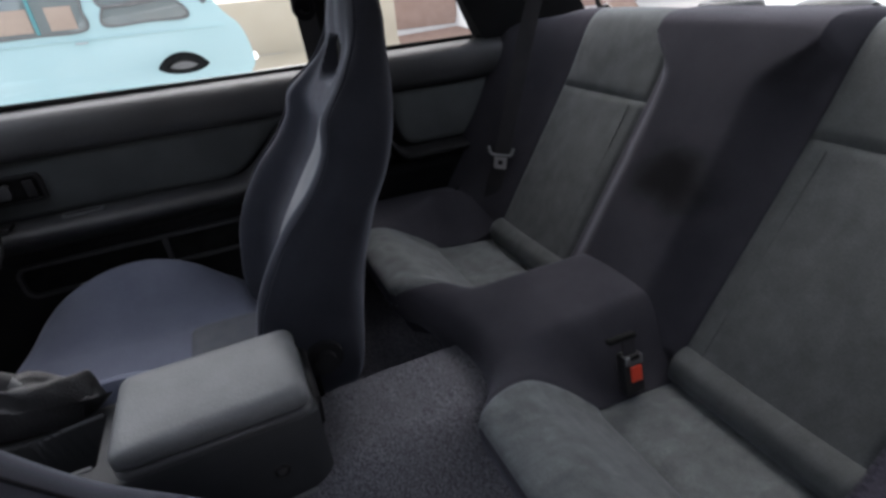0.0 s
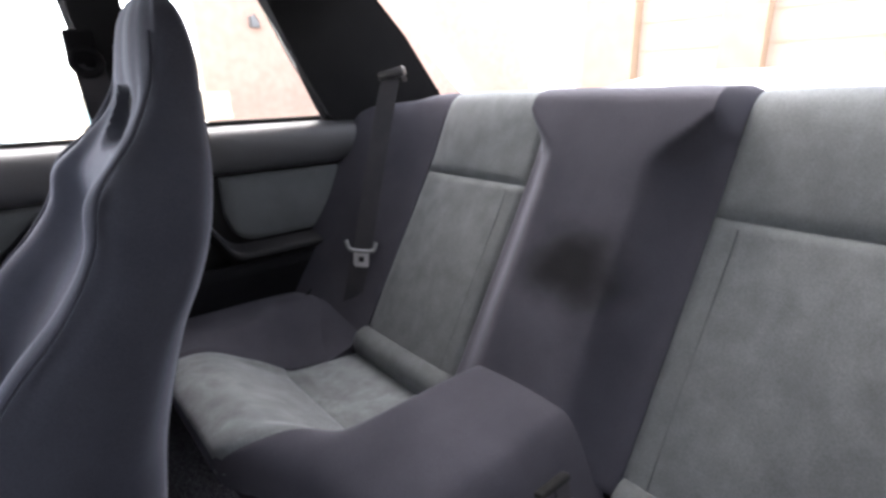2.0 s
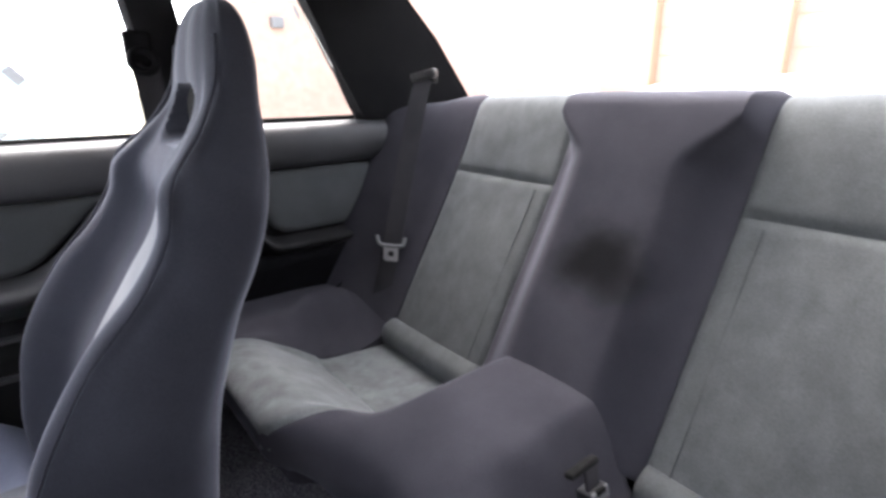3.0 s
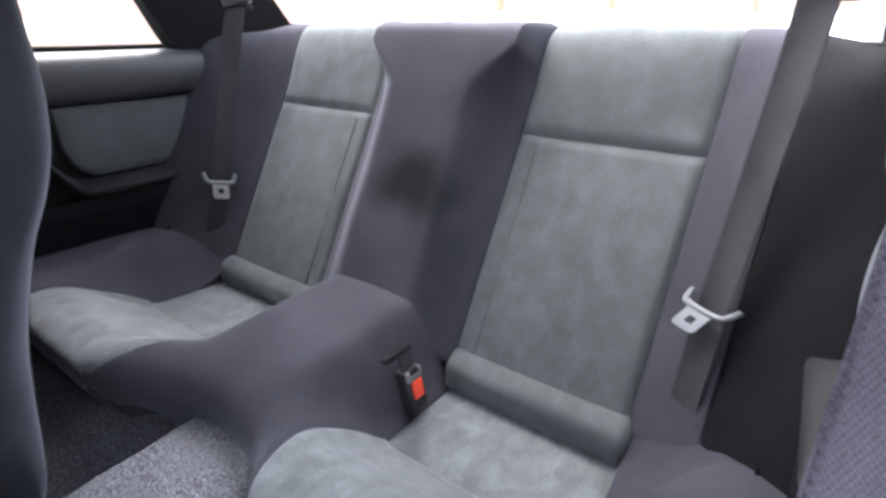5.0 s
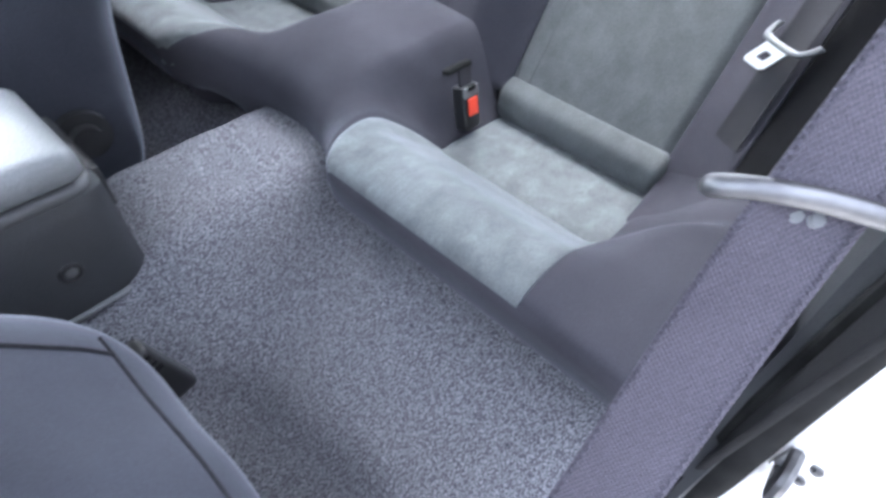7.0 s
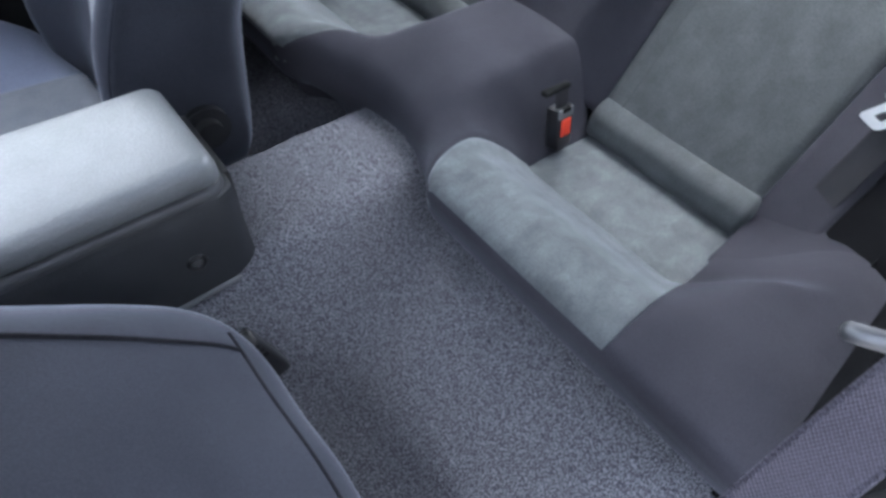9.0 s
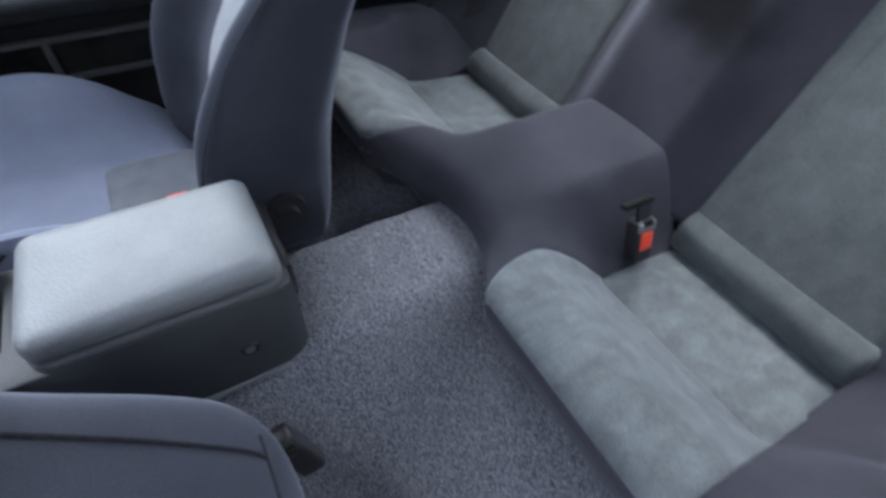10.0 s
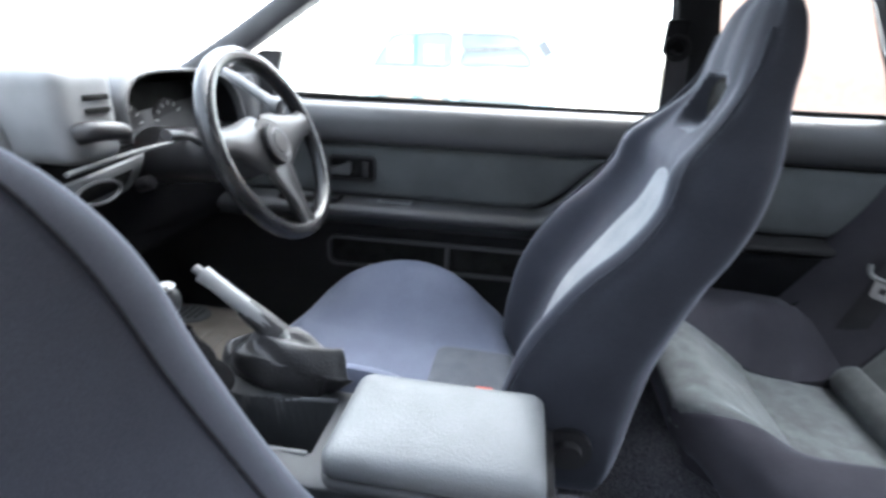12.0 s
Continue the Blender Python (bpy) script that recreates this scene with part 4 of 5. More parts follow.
def boot(u, v):
    ang = 2 * math.pi * u
    c = Vector(cr([(-0.225, 0.078, 0.535), (-0.225, 0.079, 0.560), (-0.226, 0.08, 0.583), (-0.230, 0.083, 0.604), (-0.247, 0.085, 0.622)], v))
    rx, ry = cr([(0.072, 0.020), (0.092, 0.031), (0.084, 0.035), (0.050, 0.030), (0.018, 0.018)], v)
    wr = 1 + 0.10 * math.sin(4 * ang + 7 * v) * math.sin(math.pi * v) + 0.20 * noise.noise((1.8 * math.cos(ang), 1.8 * math.sin(ang), 4 * v))
    return c + Vector((rx * wr * math.cos(ang), ry * wr * math.sin(ang), 0.013 * math.sin(13 * v + 3 * ang) * math.sin(math.pi * v)))


part("collar", tube([(-0.238, 0.085, 0.613), (-0.262, 0.085, 0.634), (-0.285, 0.085, 0.653)], lambda t: 0.019 - 0.005 * t, 16, 20), BOOT, handbrake, "leather collar round the lever")
part("boot", sheet(boot, 72, 32, None, True), BOOT, handbrake, "creased black leather boot", 80)
handbrake.matrix_basis = pose(0.030, 0, -0.004)
lever = thing("gear_lever", "short gear lever with bright-capped black knob and boot", "gear lever")
part("stick", tube([(-0.335, -0.01, 0.56), (-0.345, -0.01, 0.68)], 0.008, 10), CHROME, lever)
part("gaiter", sheet(lambda u, v: (-0.335 + (0.06 - 0.045 * v) * math.cos(6.2832 * u) * (1 + 0.06 * math.sin(14 * v)), -0.01 + (0.05 - 0.036 * v) * math.sin(6.2832 * u) * (1 + 0.06 * math.sin(14 * v)), 0.56 + 0.08 * v), 28, 14, None, True), MATTVINYL, lever, "soft black gaiter", 80)
bm = bmesh.new()
bmesh.ops.create_uvsphere(bm, u_segments=20, v_segments=12, radius=0.018)
bmesh.ops.scale(bm, vec=(1, 1, 1.15), verts=bm.verts)
bmesh.ops.translate(bm, vec=(-0.345, -0.01, 0.678), verts=bm.verts)
part("knob", bm, PLASTIC, lever, "black rounded knob")
part("knob_cap", disc((-0.345, -0.01, 0.696), (-0.1, 0, 1), 0.0135, 0.008, 24, 0.003), CHROME, lever, "bright cap on the knob")
lever.matrix_basis = pose(0.042, 0.008, 0.016)
buckle_front = thing("front_belt_buckle", "front seat belt buckle with red button beside the console", "buckle")
part("case", box((0.030, 0.024, 0.09), (0.081, 0.112, 0.493), 0.006), PLASTIC, buckle_front)
part("release_button", box((0.026, 0.016, 0.012), (0.081, 0.112, 0.538), 0.003), RED, buckle_front, "red release button")


# ---------- far door and quarter trim ----------
def panel_skin(profile, x0, x1, s, nx=30, nz=40, edge=0.02, extra=None):
    """A door trim skin: profile of (y, z) pairs from its foot to its top, drawn from x0 to x1."""
    def fn(u, v):
        x = x0 + (x1 - x0) * u
        y, z = cr(profile, v)
        if extra:
            y += extra(x, z)
        return (x, s * y, z)
    bm = sheet(fn, nx, nz)
    ext = bmesh.ops.extrude_edge_only(bm, edges=[e for e in bm.edges if len(e.link_faces) == 1])
    for g in ext["geom"]:
        if isinstance(g, bmesh.types.BMVert):
            g.co.y += s * 0.04
    return bm


door = thing("driver_door", "closed driver's door trim in charcoal vinyl and grey cloth", "car door")
DOOR = [(0.655, 0.235), (0.650, 0.30), (0.648, 0.40), (0.650, 0.47), (0.648, 0.545), (0.640, 0.590), (0.600, 0.612), (0.590, 0.628), (0.606, 0.641), (0.640, 0.648), (0.656, 0.68), (0.657, 0.73), (0.655, 0.782), (0.640, 0.795), (0.632, 0.82), (0.640, 0.86), (0.662, 0.888), (0.695, 0.895)]
part("backing", box((1.14, 0.008, 0.60), (-0.215, 0.674, 0.57), 0.002), VINYL, door, "black backing board")
part("lower_panel", panel_skin(DOOR[:6], -0.80, 0.365, 1, 30, 30), VINYL, door, "black vinyl lower door trim")


def arm(u, v):
    """The armrest, which curves up at its rear end."""
    x = -0.78 + 1.125 * u
    prof = [(0.652, 0.572), (0.634, 0.592), (0.602, 0.612), (0.592, 0.628), (0.602, 0.641), (0.630, 0.647), (0.662, 0.650)]
    y, z = cr(prof, v)
    up = 0.010 + 0.135 * ss(0.12, 0.32, x) ** 1.3
    return (x, y + 0.020 * ss(0.18, 0.33, x), z + up)


part("armrest", sheet(arm, 60, 24), DOORTRIM, door, "charcoal armrest curving up towards its rear end").modifiers.new("thickness", "SOLIDIFY").thickness = 0.01


def cloth(u, v):
    x = -0.76 + 1.08 * u
    low = 0.662 + 0.125 * ss(0.11, 0.31, x) ** 1.3
    z = low + (0.785 - low) * v
    return (x, 0.652 - 0.004 * math.sin(math.pi * v), z)


part("cloth_panel", pad(cloth, 50, 20, (0, -1, 0), 0.006, 0.012, 0.02), INSERT, door, "dark green-grey cloth door panel")
part("top_roll", panel_skin([(0.664, 0.785), (0.645, 0.790), (0.632, 0.806), (0.629, 0.83), (0.634, 0.855), (0.650, 0.874), (0.690, 0.882)], -0.80, 0.365, 1, 30, 24), DOORTRIM, door, "padded charcoal top roll under the window")
# pull cup with its inner handle
cup = part("handle_cup", frame_prism(rounded(-0.293, 0.730, 0.116, 0.060, 0.012), rounded(-0.293, 0.730, 0.102, 0.046, 0.009), 0.010, "y", 0.641), PLASTIC, door, "black inner handle surround")
part("cup_well", prism(rounded(-0.293, 0.730, 0.104, 0.048, 0.009), 0.004, "y", 0.6475), RUBBER, cup)
part("pull_lever", prism([(-0.342, 0.714), (-0.299, 0.714), (-0.292, 0.722), (-0.292, 0.742), (-0.300, 0.747), (-0.310, 0.738), (-0.320, 0.733), (-0.342, 0.733)], 0.012, "y", 0.634, 0.003), DASHGREY, cup, "grey plastic pull lever")
part("lock_knob", box((0.020, 0.010, 0.036), (-0.258, 0.640, 0.730), 0.003), PLASTIC, cup)
sw = part("switch_panel", box((0.15, 0.04, 0.008), (-0.39, 0.622, 0.661), 0.003, 2), PLASTIC, door, "black window switch panel")
for k in range(3):
    part("switch", box((0.024, 0.012, 0.006), (-0.43 + 0.038 * k, 0.620, 0.667), 0.002), GREYPLASTIC, sw)
part("grab_slot", frame_prism(rounded(-0.185, 0.634, 0.084, 0.022, 0.009), rounded(-0.185, 0.634, 0.07, 0.012, 0.005), 0.005, "z", 0.6565), GREYPLASTIC, door, "grey rimmed slot in the armrest")
part("slot_well", prism(rounded(-0.185, 0.634, 0.072, 0.014, 0.006), 0.003, "z", 0.6572), RUBBER, door)
pk_o, pk_i = rounded(-0.060, 0.522, 0.60, 0.080, 0.025), rounded(-0.060, 0.522, 0.584, 0.064, 0.018)
pocket = part("pocket_rim", frame_prism(pk_o, pk_i, 0.018, "y", 0.632), DOORTRIM, door, "raised rim of the door pocket")
part("pocket_well", prism(pk_i, 0.004, "y", 0.6445), RUBBER, pocket)
part("pocket_divider", box((0.012, 0.016, 0.066), (-0.055, 0.640, 0.522), 0.003), DOORTRIM, pocket)
part("mirror_sail", prism([(-0.74, 0.88), (-0.486, 0.88), (-0.456, 0.985), (-0.50, 0.985)], 0.02, "y", 0.655, 0.004), PLASTIC, door, "black triangular mirror sail")
glassd = part("door_glass", sheet(lambda u, v: (-0.49 + 0.87 * u, 0.70 - 0.055 * v ** 1.4, 0.89 + 0.32 * v * (0.45 + 0.55 * min(1, u * 2.2))), 14, 10), GLASS, door, "clear door glass wound up")
glassd.visible_shadow = False
glassd.modifiers.new("thickness", "SOLIDIFY").thickness = 0.004
part("waist_seal", tube([(-0.5, 0.688, 0.890), (0.0, 0.69, 0.884), (0.40, 0.688, 0.882)], 0.007, 8), RUBBER, door, "pale-lit window seal")


def quarter(s, name, label):
    q = thing(name, label, "trim panel", "rear quarter trims")
    def lower(u, v):
        x, z = 0.40 + 0.55 * u, 0.28 + 0.33 * v
        return (x, s * (0.655 - 0.02 * v), z)
    part("backing", box((0.58, 0.008, 0.56), (0.665, s * 0.672, 0.56), 0.002), VINYL, q, "black backing board")
    part("lower_panel", sheet(lower, 12, 10), MATTVINYL, q, "black vinyl lower quarter trim").modifiers.new("thickness", "SOLIDIFY").thickness = 0.01
    def shelf_fn(u, v):
        prof = [(0.648, 0.596), (0.632, 0.606), (0.616, 0.619), (0.618, 0.630), (0.632, 0.637), (0.652, 0.646)]
        y, z = cr(prof, v)
        x = 0.505 + 0.37 * u
        up = 0.11 * ss(0.60, 0.49, x) ** 1.6
        return (x, s * (y + 0.025 * ss(0.56, 0.49, x)), z + up)
    part("arm_ledge", sheet(shelf_fn, 40, 20), VINYL, q, "black ledge that curves up at its front").modifiers.new("thickness", "SOLIDIFY").thickness = 0.008
    def cloth_q(u, v):
        x = 0.568 + 0.37 * u
        low = 0.650 + 0.060 * (1 - math.sqrt(max(0.0, 1 - max(0.0, (0.628 - x) / 0.060) ** 2)))
        return (x, s * (0.648 - 0.008 * math.sin(math.pi * v) * math.sin(math.pi * u)), low + (0.792 - low) * v)
    part("cloth_panel", pad(cloth_q, 30, 16, (0, -s, 0), 0.006, 0.012, 0.02), INSERT, q, "green-grey cloth quarter panel")
    part("top_roll", panel_skin([(0.660, 0.797), (0.643, 0.802), (0.632, 0.82), (0.631, 0.85), (0.640, 0.878), (0.662, 0.892), (0.70, 0.897)], 0.40, 0.95, s, 20, 24), TRIM, q, "padded charcoal roll under the quarter window")
    return q


quarter(1, "quarter_trim", "dark quarter trim beside the rear seat with cloth panel")
quarter(-1, "quarter_trim", "dark quarter trim behind the open doorway, cloth panel")
infill = thing("wheelhouse_trim", "black trim between the bench and the quarter panel", "trim panel", "rear wheelhouse trims")
part("moulding", prism([(0.62, 0.25), (0.62, 0.46), (0.73, 0.52), (0.90, 0.78), (1.02, 0.93), (1.3, 0.93), (1.3, 0.25)], 0.06, "y", -0.66, 0.006), MATTVINYL, infill)
copy_thing(infill, pose(0, 1.26, 0))


# ---------- belts ----------
def tongue(parent, center, along, across_v, steel):
    """A steel belt tongue: a slotted bar with upturned ends and a blade with a square hole."""
    c, a, w = Vector(center), Vector(along).normalized(), Vector(across_v).normalized()
    n = a.cross(w)
    M4 = Matrix((( w.x, a.x, n.x, c.x), (w.y, a.y, n.y, c.y), (w.z, a.z, n.z, c.z), (0, 0, 0, 1)))
    blade = frame_prism(rounded(0, -0.024, 0.034, 0.040, 0.007), rounded(0, -0.027, 0.012, 0.012, 0.002), 0.0026, "z", -0.0013)
    bmesh.ops.transform(blade, matrix=M4, verts=blade.verts)
    t = part("tongue", blade, steel, parent, "bright steel belt tongue")
    barb = tube([(-0.033, 0.014, 0.004), (-0.031, 0.004, 0.002), (-0.024, -0.006, 0), (0, -0.008, 0), (0.024, -0.006, 0), (0.031, 0.004, 0.002), (0.033, 0.014, 0.004)], 0.0045, 8)
    bmesh.ops.transform(barb, matrix=M4, verts=barb.verts)
    part("tongue_bar", barb, GREYPLASTIC, t, "grey plastic bar with upturned ends")


for s in (1, -1):
    belt = thing("rear_seat_belt", "charcoal rear seat belt with steel tongue over the seat wing", "seat belt", "rear seat belts")
    webpts = [(0.930, s * 0.534, 0.985), (0.905, s * 0.531, 0.915), (0.864, s * 0.524, 0.785), (0.824, s * 0.517, 0.655), (0.790, s * 0.514, 0.550), (0.766, s * 0.513, 0.472), (0.752, s * 0.511, 0.40)]
    turns = [(-0.3, -0.95, 0), (-0.55, -0.83, 0), (-0.55, -0.83, 0)] if s < 0 else [(0.5, -0.8, 0), (0.75, -0.66, 0), (0.66, -0.74, -0.1), (0.55, -0.82, -0.19)]
    part("webbing", strap(webpts, 0.043, 0.0024, turns), WEB, belt)
    lean = math.degrees(math.atan2(turns[0][1], turns[0][0]))
    g = part("guide", box((0.062, 0.020, 0.020), (0.934, s * 0.535, 0.993), 0.006, 3, (0, -12 * s, lean)), PLASTIC, belt, "black plastic belt guide")
    part("guide_foot", box((0.045, 0.040, 0.012), (0.952, s * 0.548, 0.982), 0.004, 2, (0, 0, lean)), RUBBER, g)
    if s < 0:
        tongue(belt, (0.806, -0.510, 0.637), (0.05, -0.51, 0.85), (-0.52, -0.85, 0.0), CHROME)
    else:
        tongue(belt, (0.800, 0.500, 0.624), (0.15, 0.10, 0.97), (0.80, -0.45, -0.16), BELTSTEEL)
    if s > 0:
        continue
    bk = thing("rear_belt_buckle", "black rear belt buckle with red button, in the hump's side", "buckle")
    def buck(size, at, bev):
        b = box(size, at, bev, 3)
        bmesh.ops.transform(b, matrix=Matrix.Translation((0.653, s * 0.166, 0.457)) @ Matrix.Rotation(radians(2), 4, "Y") @ Matrix.Rotation(radians(s * 16), 4, "X"), verts=b.verts)
        return b
    case = part("case", buck((0.036, 0.024, 0.070), (0, 0, -0.008), 0.005), PLASTIC, bk)
    part("release_button", buck((0.022, 0.006, 0.028), (0.001, s * 0.0115, -0.006), 0.002), RED, case, "red release button")
    part("buckle_mouth", buck((0.034, 0.008, 0.016), (0, s * 0.0095, 0.018), 0.003), GREYPLASTIC, case, "grey buckle mouth")
    part("mouth_slot", buck((0.018, 0.008, 0.007), (0.0, s * 0.0105, 0.023), 0.001), RUBBER, case)
    part("stalk", buck((0.026, 0.005, 0.040), (-0.002, s * 0.003, 0.038), 0.002), WEB, bk, "short charcoal webbing stalk")
    part("cover_slit", buck((0.056, 0.014, 0.009), (-0.012, -s * 0.001, 0.056), 0.004), RUBBER, bk, "dark slit in the seat cover")

near_belt = thing("front_seat_belt", "plum-grey front seat belt hanging across the doorway", "seat belt")
NBA = [(0.83, -0.55, 0), (0.64, -0.77, 0), (0.54, -0.84, 0), (0.60, -0.80, 0)]
NBP = [(0.478, -0.594, 1.035), (0.399, -0.595, 0.90), (0.343, -0.595, 0.80), (0.287, -0.596, 0.72), (0.215, -0.601, 0.62), (0.127, -0.604, 0.50), (0.025, -0.604, 0.36), (-0.02, -0.604, 0.30)]
for e in (1, -1):
    zig = []
    for k in range(241):
        p, w = Vector(cr(NBP, 0.10 + 0.75 * k / 240)), Vector(cr(NBA, 0.10 + 0.75 * k / 240)).normalized()
        zig.append(tuple(p + w * e * (0.0228 + (0.0020 if k % 2 else 0)) + Vector((-0.0011, 0, 0.0009))))
    part("edge_stitch", tube(zig, 0.0008, 4, 480), WEBNEAR, near_belt)
part("webbing", strap(NBP, 0.050, 0.0024, NBA, 60), WEBNEAR, near_belt)
part("upper_guide", ringtube((0.482, -0.596, 1.042), (0.8, -0.6, 0), (0.4, 0.3, 0.85), 0.026, 0.008, 30, 10), PLASTIC, near_belt, "black upper belt guide")
part("tongue", tube([(0.309, -0.565, 0.750), (0.296, -0.558, 0.757), (0.298, -0.571, 0.763), (0.307, -0.591, 0.765), (0.317, -0.611, 0.764), (0.3245, -0.6265, 0.7625)], lambda t: 0.0051 * (1 - 0.75 * ss(0.965, 1.0, t)) * (0.75 + 0.25 * ss(0, 0.2, t)), 14, 60, 0.85), DULLSTEEL, near_belt, "bright steel tongue bar")
for d in (-0.0042, 0.0042):
    part("stop_stud", disc((0.3120 + 0.45 * d, -0.5945 - 0.9 * d, 0.7525), (-0.55, -0.2, 0.75), 0.0036, 0.007, 16, 0.0010), GREYPLASTIC, near_belt, "pale plastic stop stud")
far_belt = thing("driver_seat_belt", "black driver's belt on the centre pillar", "seat belt")
part("webbing", strap([(0.380, 0.618, 1.012), (0.388, 0.625, 0.90), (0.39, 0.628, 0.70), (0.38, 0.625, 0.45), (0.36, 0.62, 0.30)], 0.046, 0.0024, (1, 0.1, 0), 24), WEB, far_belt)
ug = part("upper_guide", ringtube((0.377, 0.612, 1.014), (1, 0, 0), (0, 0.35, 1), 0.020, 0.0065, 28, 10), MATTVINYL, far_belt, "black pillar belt guide")
part("guide_cover", box((0.044, 0.018, 0.062), (0.375, 0.626, 1.034), 0.008, 3), MATTVINYL, ug)


# ---------- dashboard and controls ----------
dash = thing("dashboard", "charcoal dashboard with instrument hood", "dashboard")
DASH = [(-1.03, 0.875), (-0.94, 0.912), (-0.80, 0.922), (-0.70, 0.912), (-0.655, 0.882), (-0.640, 0.82), (-0.648, 0.76), (-0.67, 0.69), (-0.70, 0.62), (-0.78, 0.56), (-0.90, 0.53), (-1.03, 0.52)]
def dash_skin(v0, v1):
    return sheet(lambda u, v: (cr(DASH, v0 + (v1 - v0) * v)[0] + 0.03 * abs(2 * u - 1) ** 3, -0.655 + 1.31 * u, cr(DASH, v0 + (v1 - v0) * v)[1]), 40, 30)


part("top_pad", dash_skin(0.0, 0.46), DASHGREY, dash, "padded grey dash top").modifiers.new("thickness", "SOLIDIFY").thickness = 0.006
part("fascia", dash_skin(0.46, 1.0), MATTVINYL, dash, "black lower fascia").modifiers.new("thickness", "SOLIDIFY").thickness = 0.006


def hood(u, v):
    """The instrument hood: an arch over the dials."""
    ang = math.pi * (0.02 + 0.96 * u)
    c = math.cos(ang)
    y = 0.355 - 0.170 * math.copysign(abs(c) ** 0.55, c) * (1 - 0.10 * v)
    z = 0.800 + 0.146 * max(0, math.sin(ang)) ** 0.50 * (1 - 0.12 * ss(0.3, 1, v))
    return (-0.545 - 0.34 * v - 0.02 * math.sin(ang), y, z)


part("instrument_hood", sheet(hood, 48, 16), TRIM, dash, "grey instrument hood with a soft edge").modifiers.new("thickness", "SOLIDIFY").thickness = 0.006
# Slightly smaller black copy of the hood paints the shade inside it.
part("hood_inner_shade", sheet(lambda u, v: tuple(Vector((-0.56, 0.355, 0.80)) + (Vector(hood(u, v)) - Vector((-0.545, 0.355, 0.80))) * 0.955), 48, 16), MATTVINYL, dash, "matt black inner copy of the hood for its shade")
cl = part("gauge_panel", box((0.02, 0.34, 0.13), (-0.655, 0.348, 0.855), 0.01), RUBBER, dash, "black gauge panel")
for y, r in ((0.285, 0.046), (0.40, 0.046), (0.475, 0.026), (0.212, 0.024)):
    d = part("dial", disc((-0.642, y, 0.842), (1, 0, 0), r, 0.006, 32), DIAL, cl, "pale round dial with red needle")
    for k in range(11):
        a = radians(-40 + 26 * k)
        part("tick", box((0.002, 0.0025, 0.008), (0, 0, 0), 0), TICK, d).matrix_basis = Matrix.Translation((-0.6378, y + r * 0.82 * math.cos(a), 0.842 + r * 0.82 * math.sin(a))) @ Matrix.Rotation(a - math.pi / 2, 4, "X")
    part("needle", box((0.002, 0.003, r * 0.8), (-0.6372, y + 0.002, 0.842 - r * 0.35), 0), RED, d, "red needle")
pod = part("switch_pod", box((0.12, 0.105, 0.135), (-0.612, 0.128, 0.885), 0.028, 5), GREYPLASTIC, dash, "grey switch pod beside the hood")
for k in range(2):
    part("switch_slot", box((0.006, 0.045, 0.008), (-0.552, 0.138, 0.892 + 0.018 * k), 0.002), RUBBER, pod, "black slot between switches")
part("switch_knob", tube([(-0.556, 0.100, 0.862), (-0.535, 0.112, 0.866), (-0.528, 0.145, 0.862), (-0.532, 0.155, 0.856)], lambda t: 0.016 - 0.004 * t, 14), PLASTIC, pod, "large black rotary knob")
pod_far = part("switch_pod", box((0.12, 0.075, 0.115), (-0.612, 0.585, 0.878), 0.026, 5, (0, 0, 12)), DASHGREY, dash, "grey switch pod beside the hood")
part("switch_lever", tube([(-0.590, 0.520, 0.938), (-0.555, 0.516, 0.925), (-0.505, 0.510, 0.897), (-0.470, 0.506, 0.878), (-0.452, 0.503, 0.872)], lambda t: 0.011 + 0.006 * ss(0.6, 0.8, t), 14, 30), GREYPLASTIC, pod_far, "pale grey switch lever beside the hood")
def lower_dash(u, v):
    return (-0.598 - 0.050 * v + 0.010 * math.sin(math.pi * v), 0.085 + 0.19 * u, 0.786 + 0.022 * u - 0.075 * v)
low_panel = part("lower_fascia", pad(lower_dash, 30, 12, (0.9, 0, 0.4), 0.006, 0.012, 0.03), GREYPLASTIC, dash, "grey lower fascia with a small open slot")
part("coin_slot", pad(lambda u, v: tuple(Vector(lower_dash(0.10 + 0.72 * u, 0.30 + 0.42 * v)) + Vector((0.004, 0, 0.002))), 8, 4, (0.9, 0, 0.4), 0.002, 0.004, 0.006), RUBBER, low_panel, "black open slot")
part("ignition", disc((-0.600, 0.262, 0.752), (1, 0.1, 0.3), 0.013, 0.03, 24, 0.003), PLASTIC, low_panel)
part("vent", frame_prism(rounded(0.02, 0.79, 0.17, 0.07, 0.012), rounded(0.02, 0.79, 0.15, 0.052, 0.008), 0.02, "x", -0.655), PLASTIC, dash, "black centre air vent")
stack = part("centre_stack", box((0.16, 0.22, 0.24), (-0.70, 0.0, 0.66), 0.012, 3), VINYL, dash, "black centre stack with radio and switches")
for k in range(2):
    part("radio", box((0.01, 0.18, 0.045), (-0.617, 0.0, 0.70 - 0.055 * k), 0.003), PLASTIC, stack)
part("column_cowl", sheet(lambda u, v: (-0.655 + 0.20 * v, 0.348 + (0.075 - 0.015 * v) * math.cos(6.2832 * u), 0.785 + 0.012 * v + (0.055 - 0.008 * v) * math.sin(6.2832 * u)), 28, 10, None, True), PLASTIC, dash, "black steering column cowl")
part("trim_strip", tube([(-0.548, 0.060, 0.813), (-0.545, 0.140, 0.821), (-0.545, 0.205, 0.825), (-0.540, 0.265, 0.828), (-0.535, 0.325, 0.836)], 0.0040, 8, 30), DASHGREY, dash, "thin grey strip under the instruments")
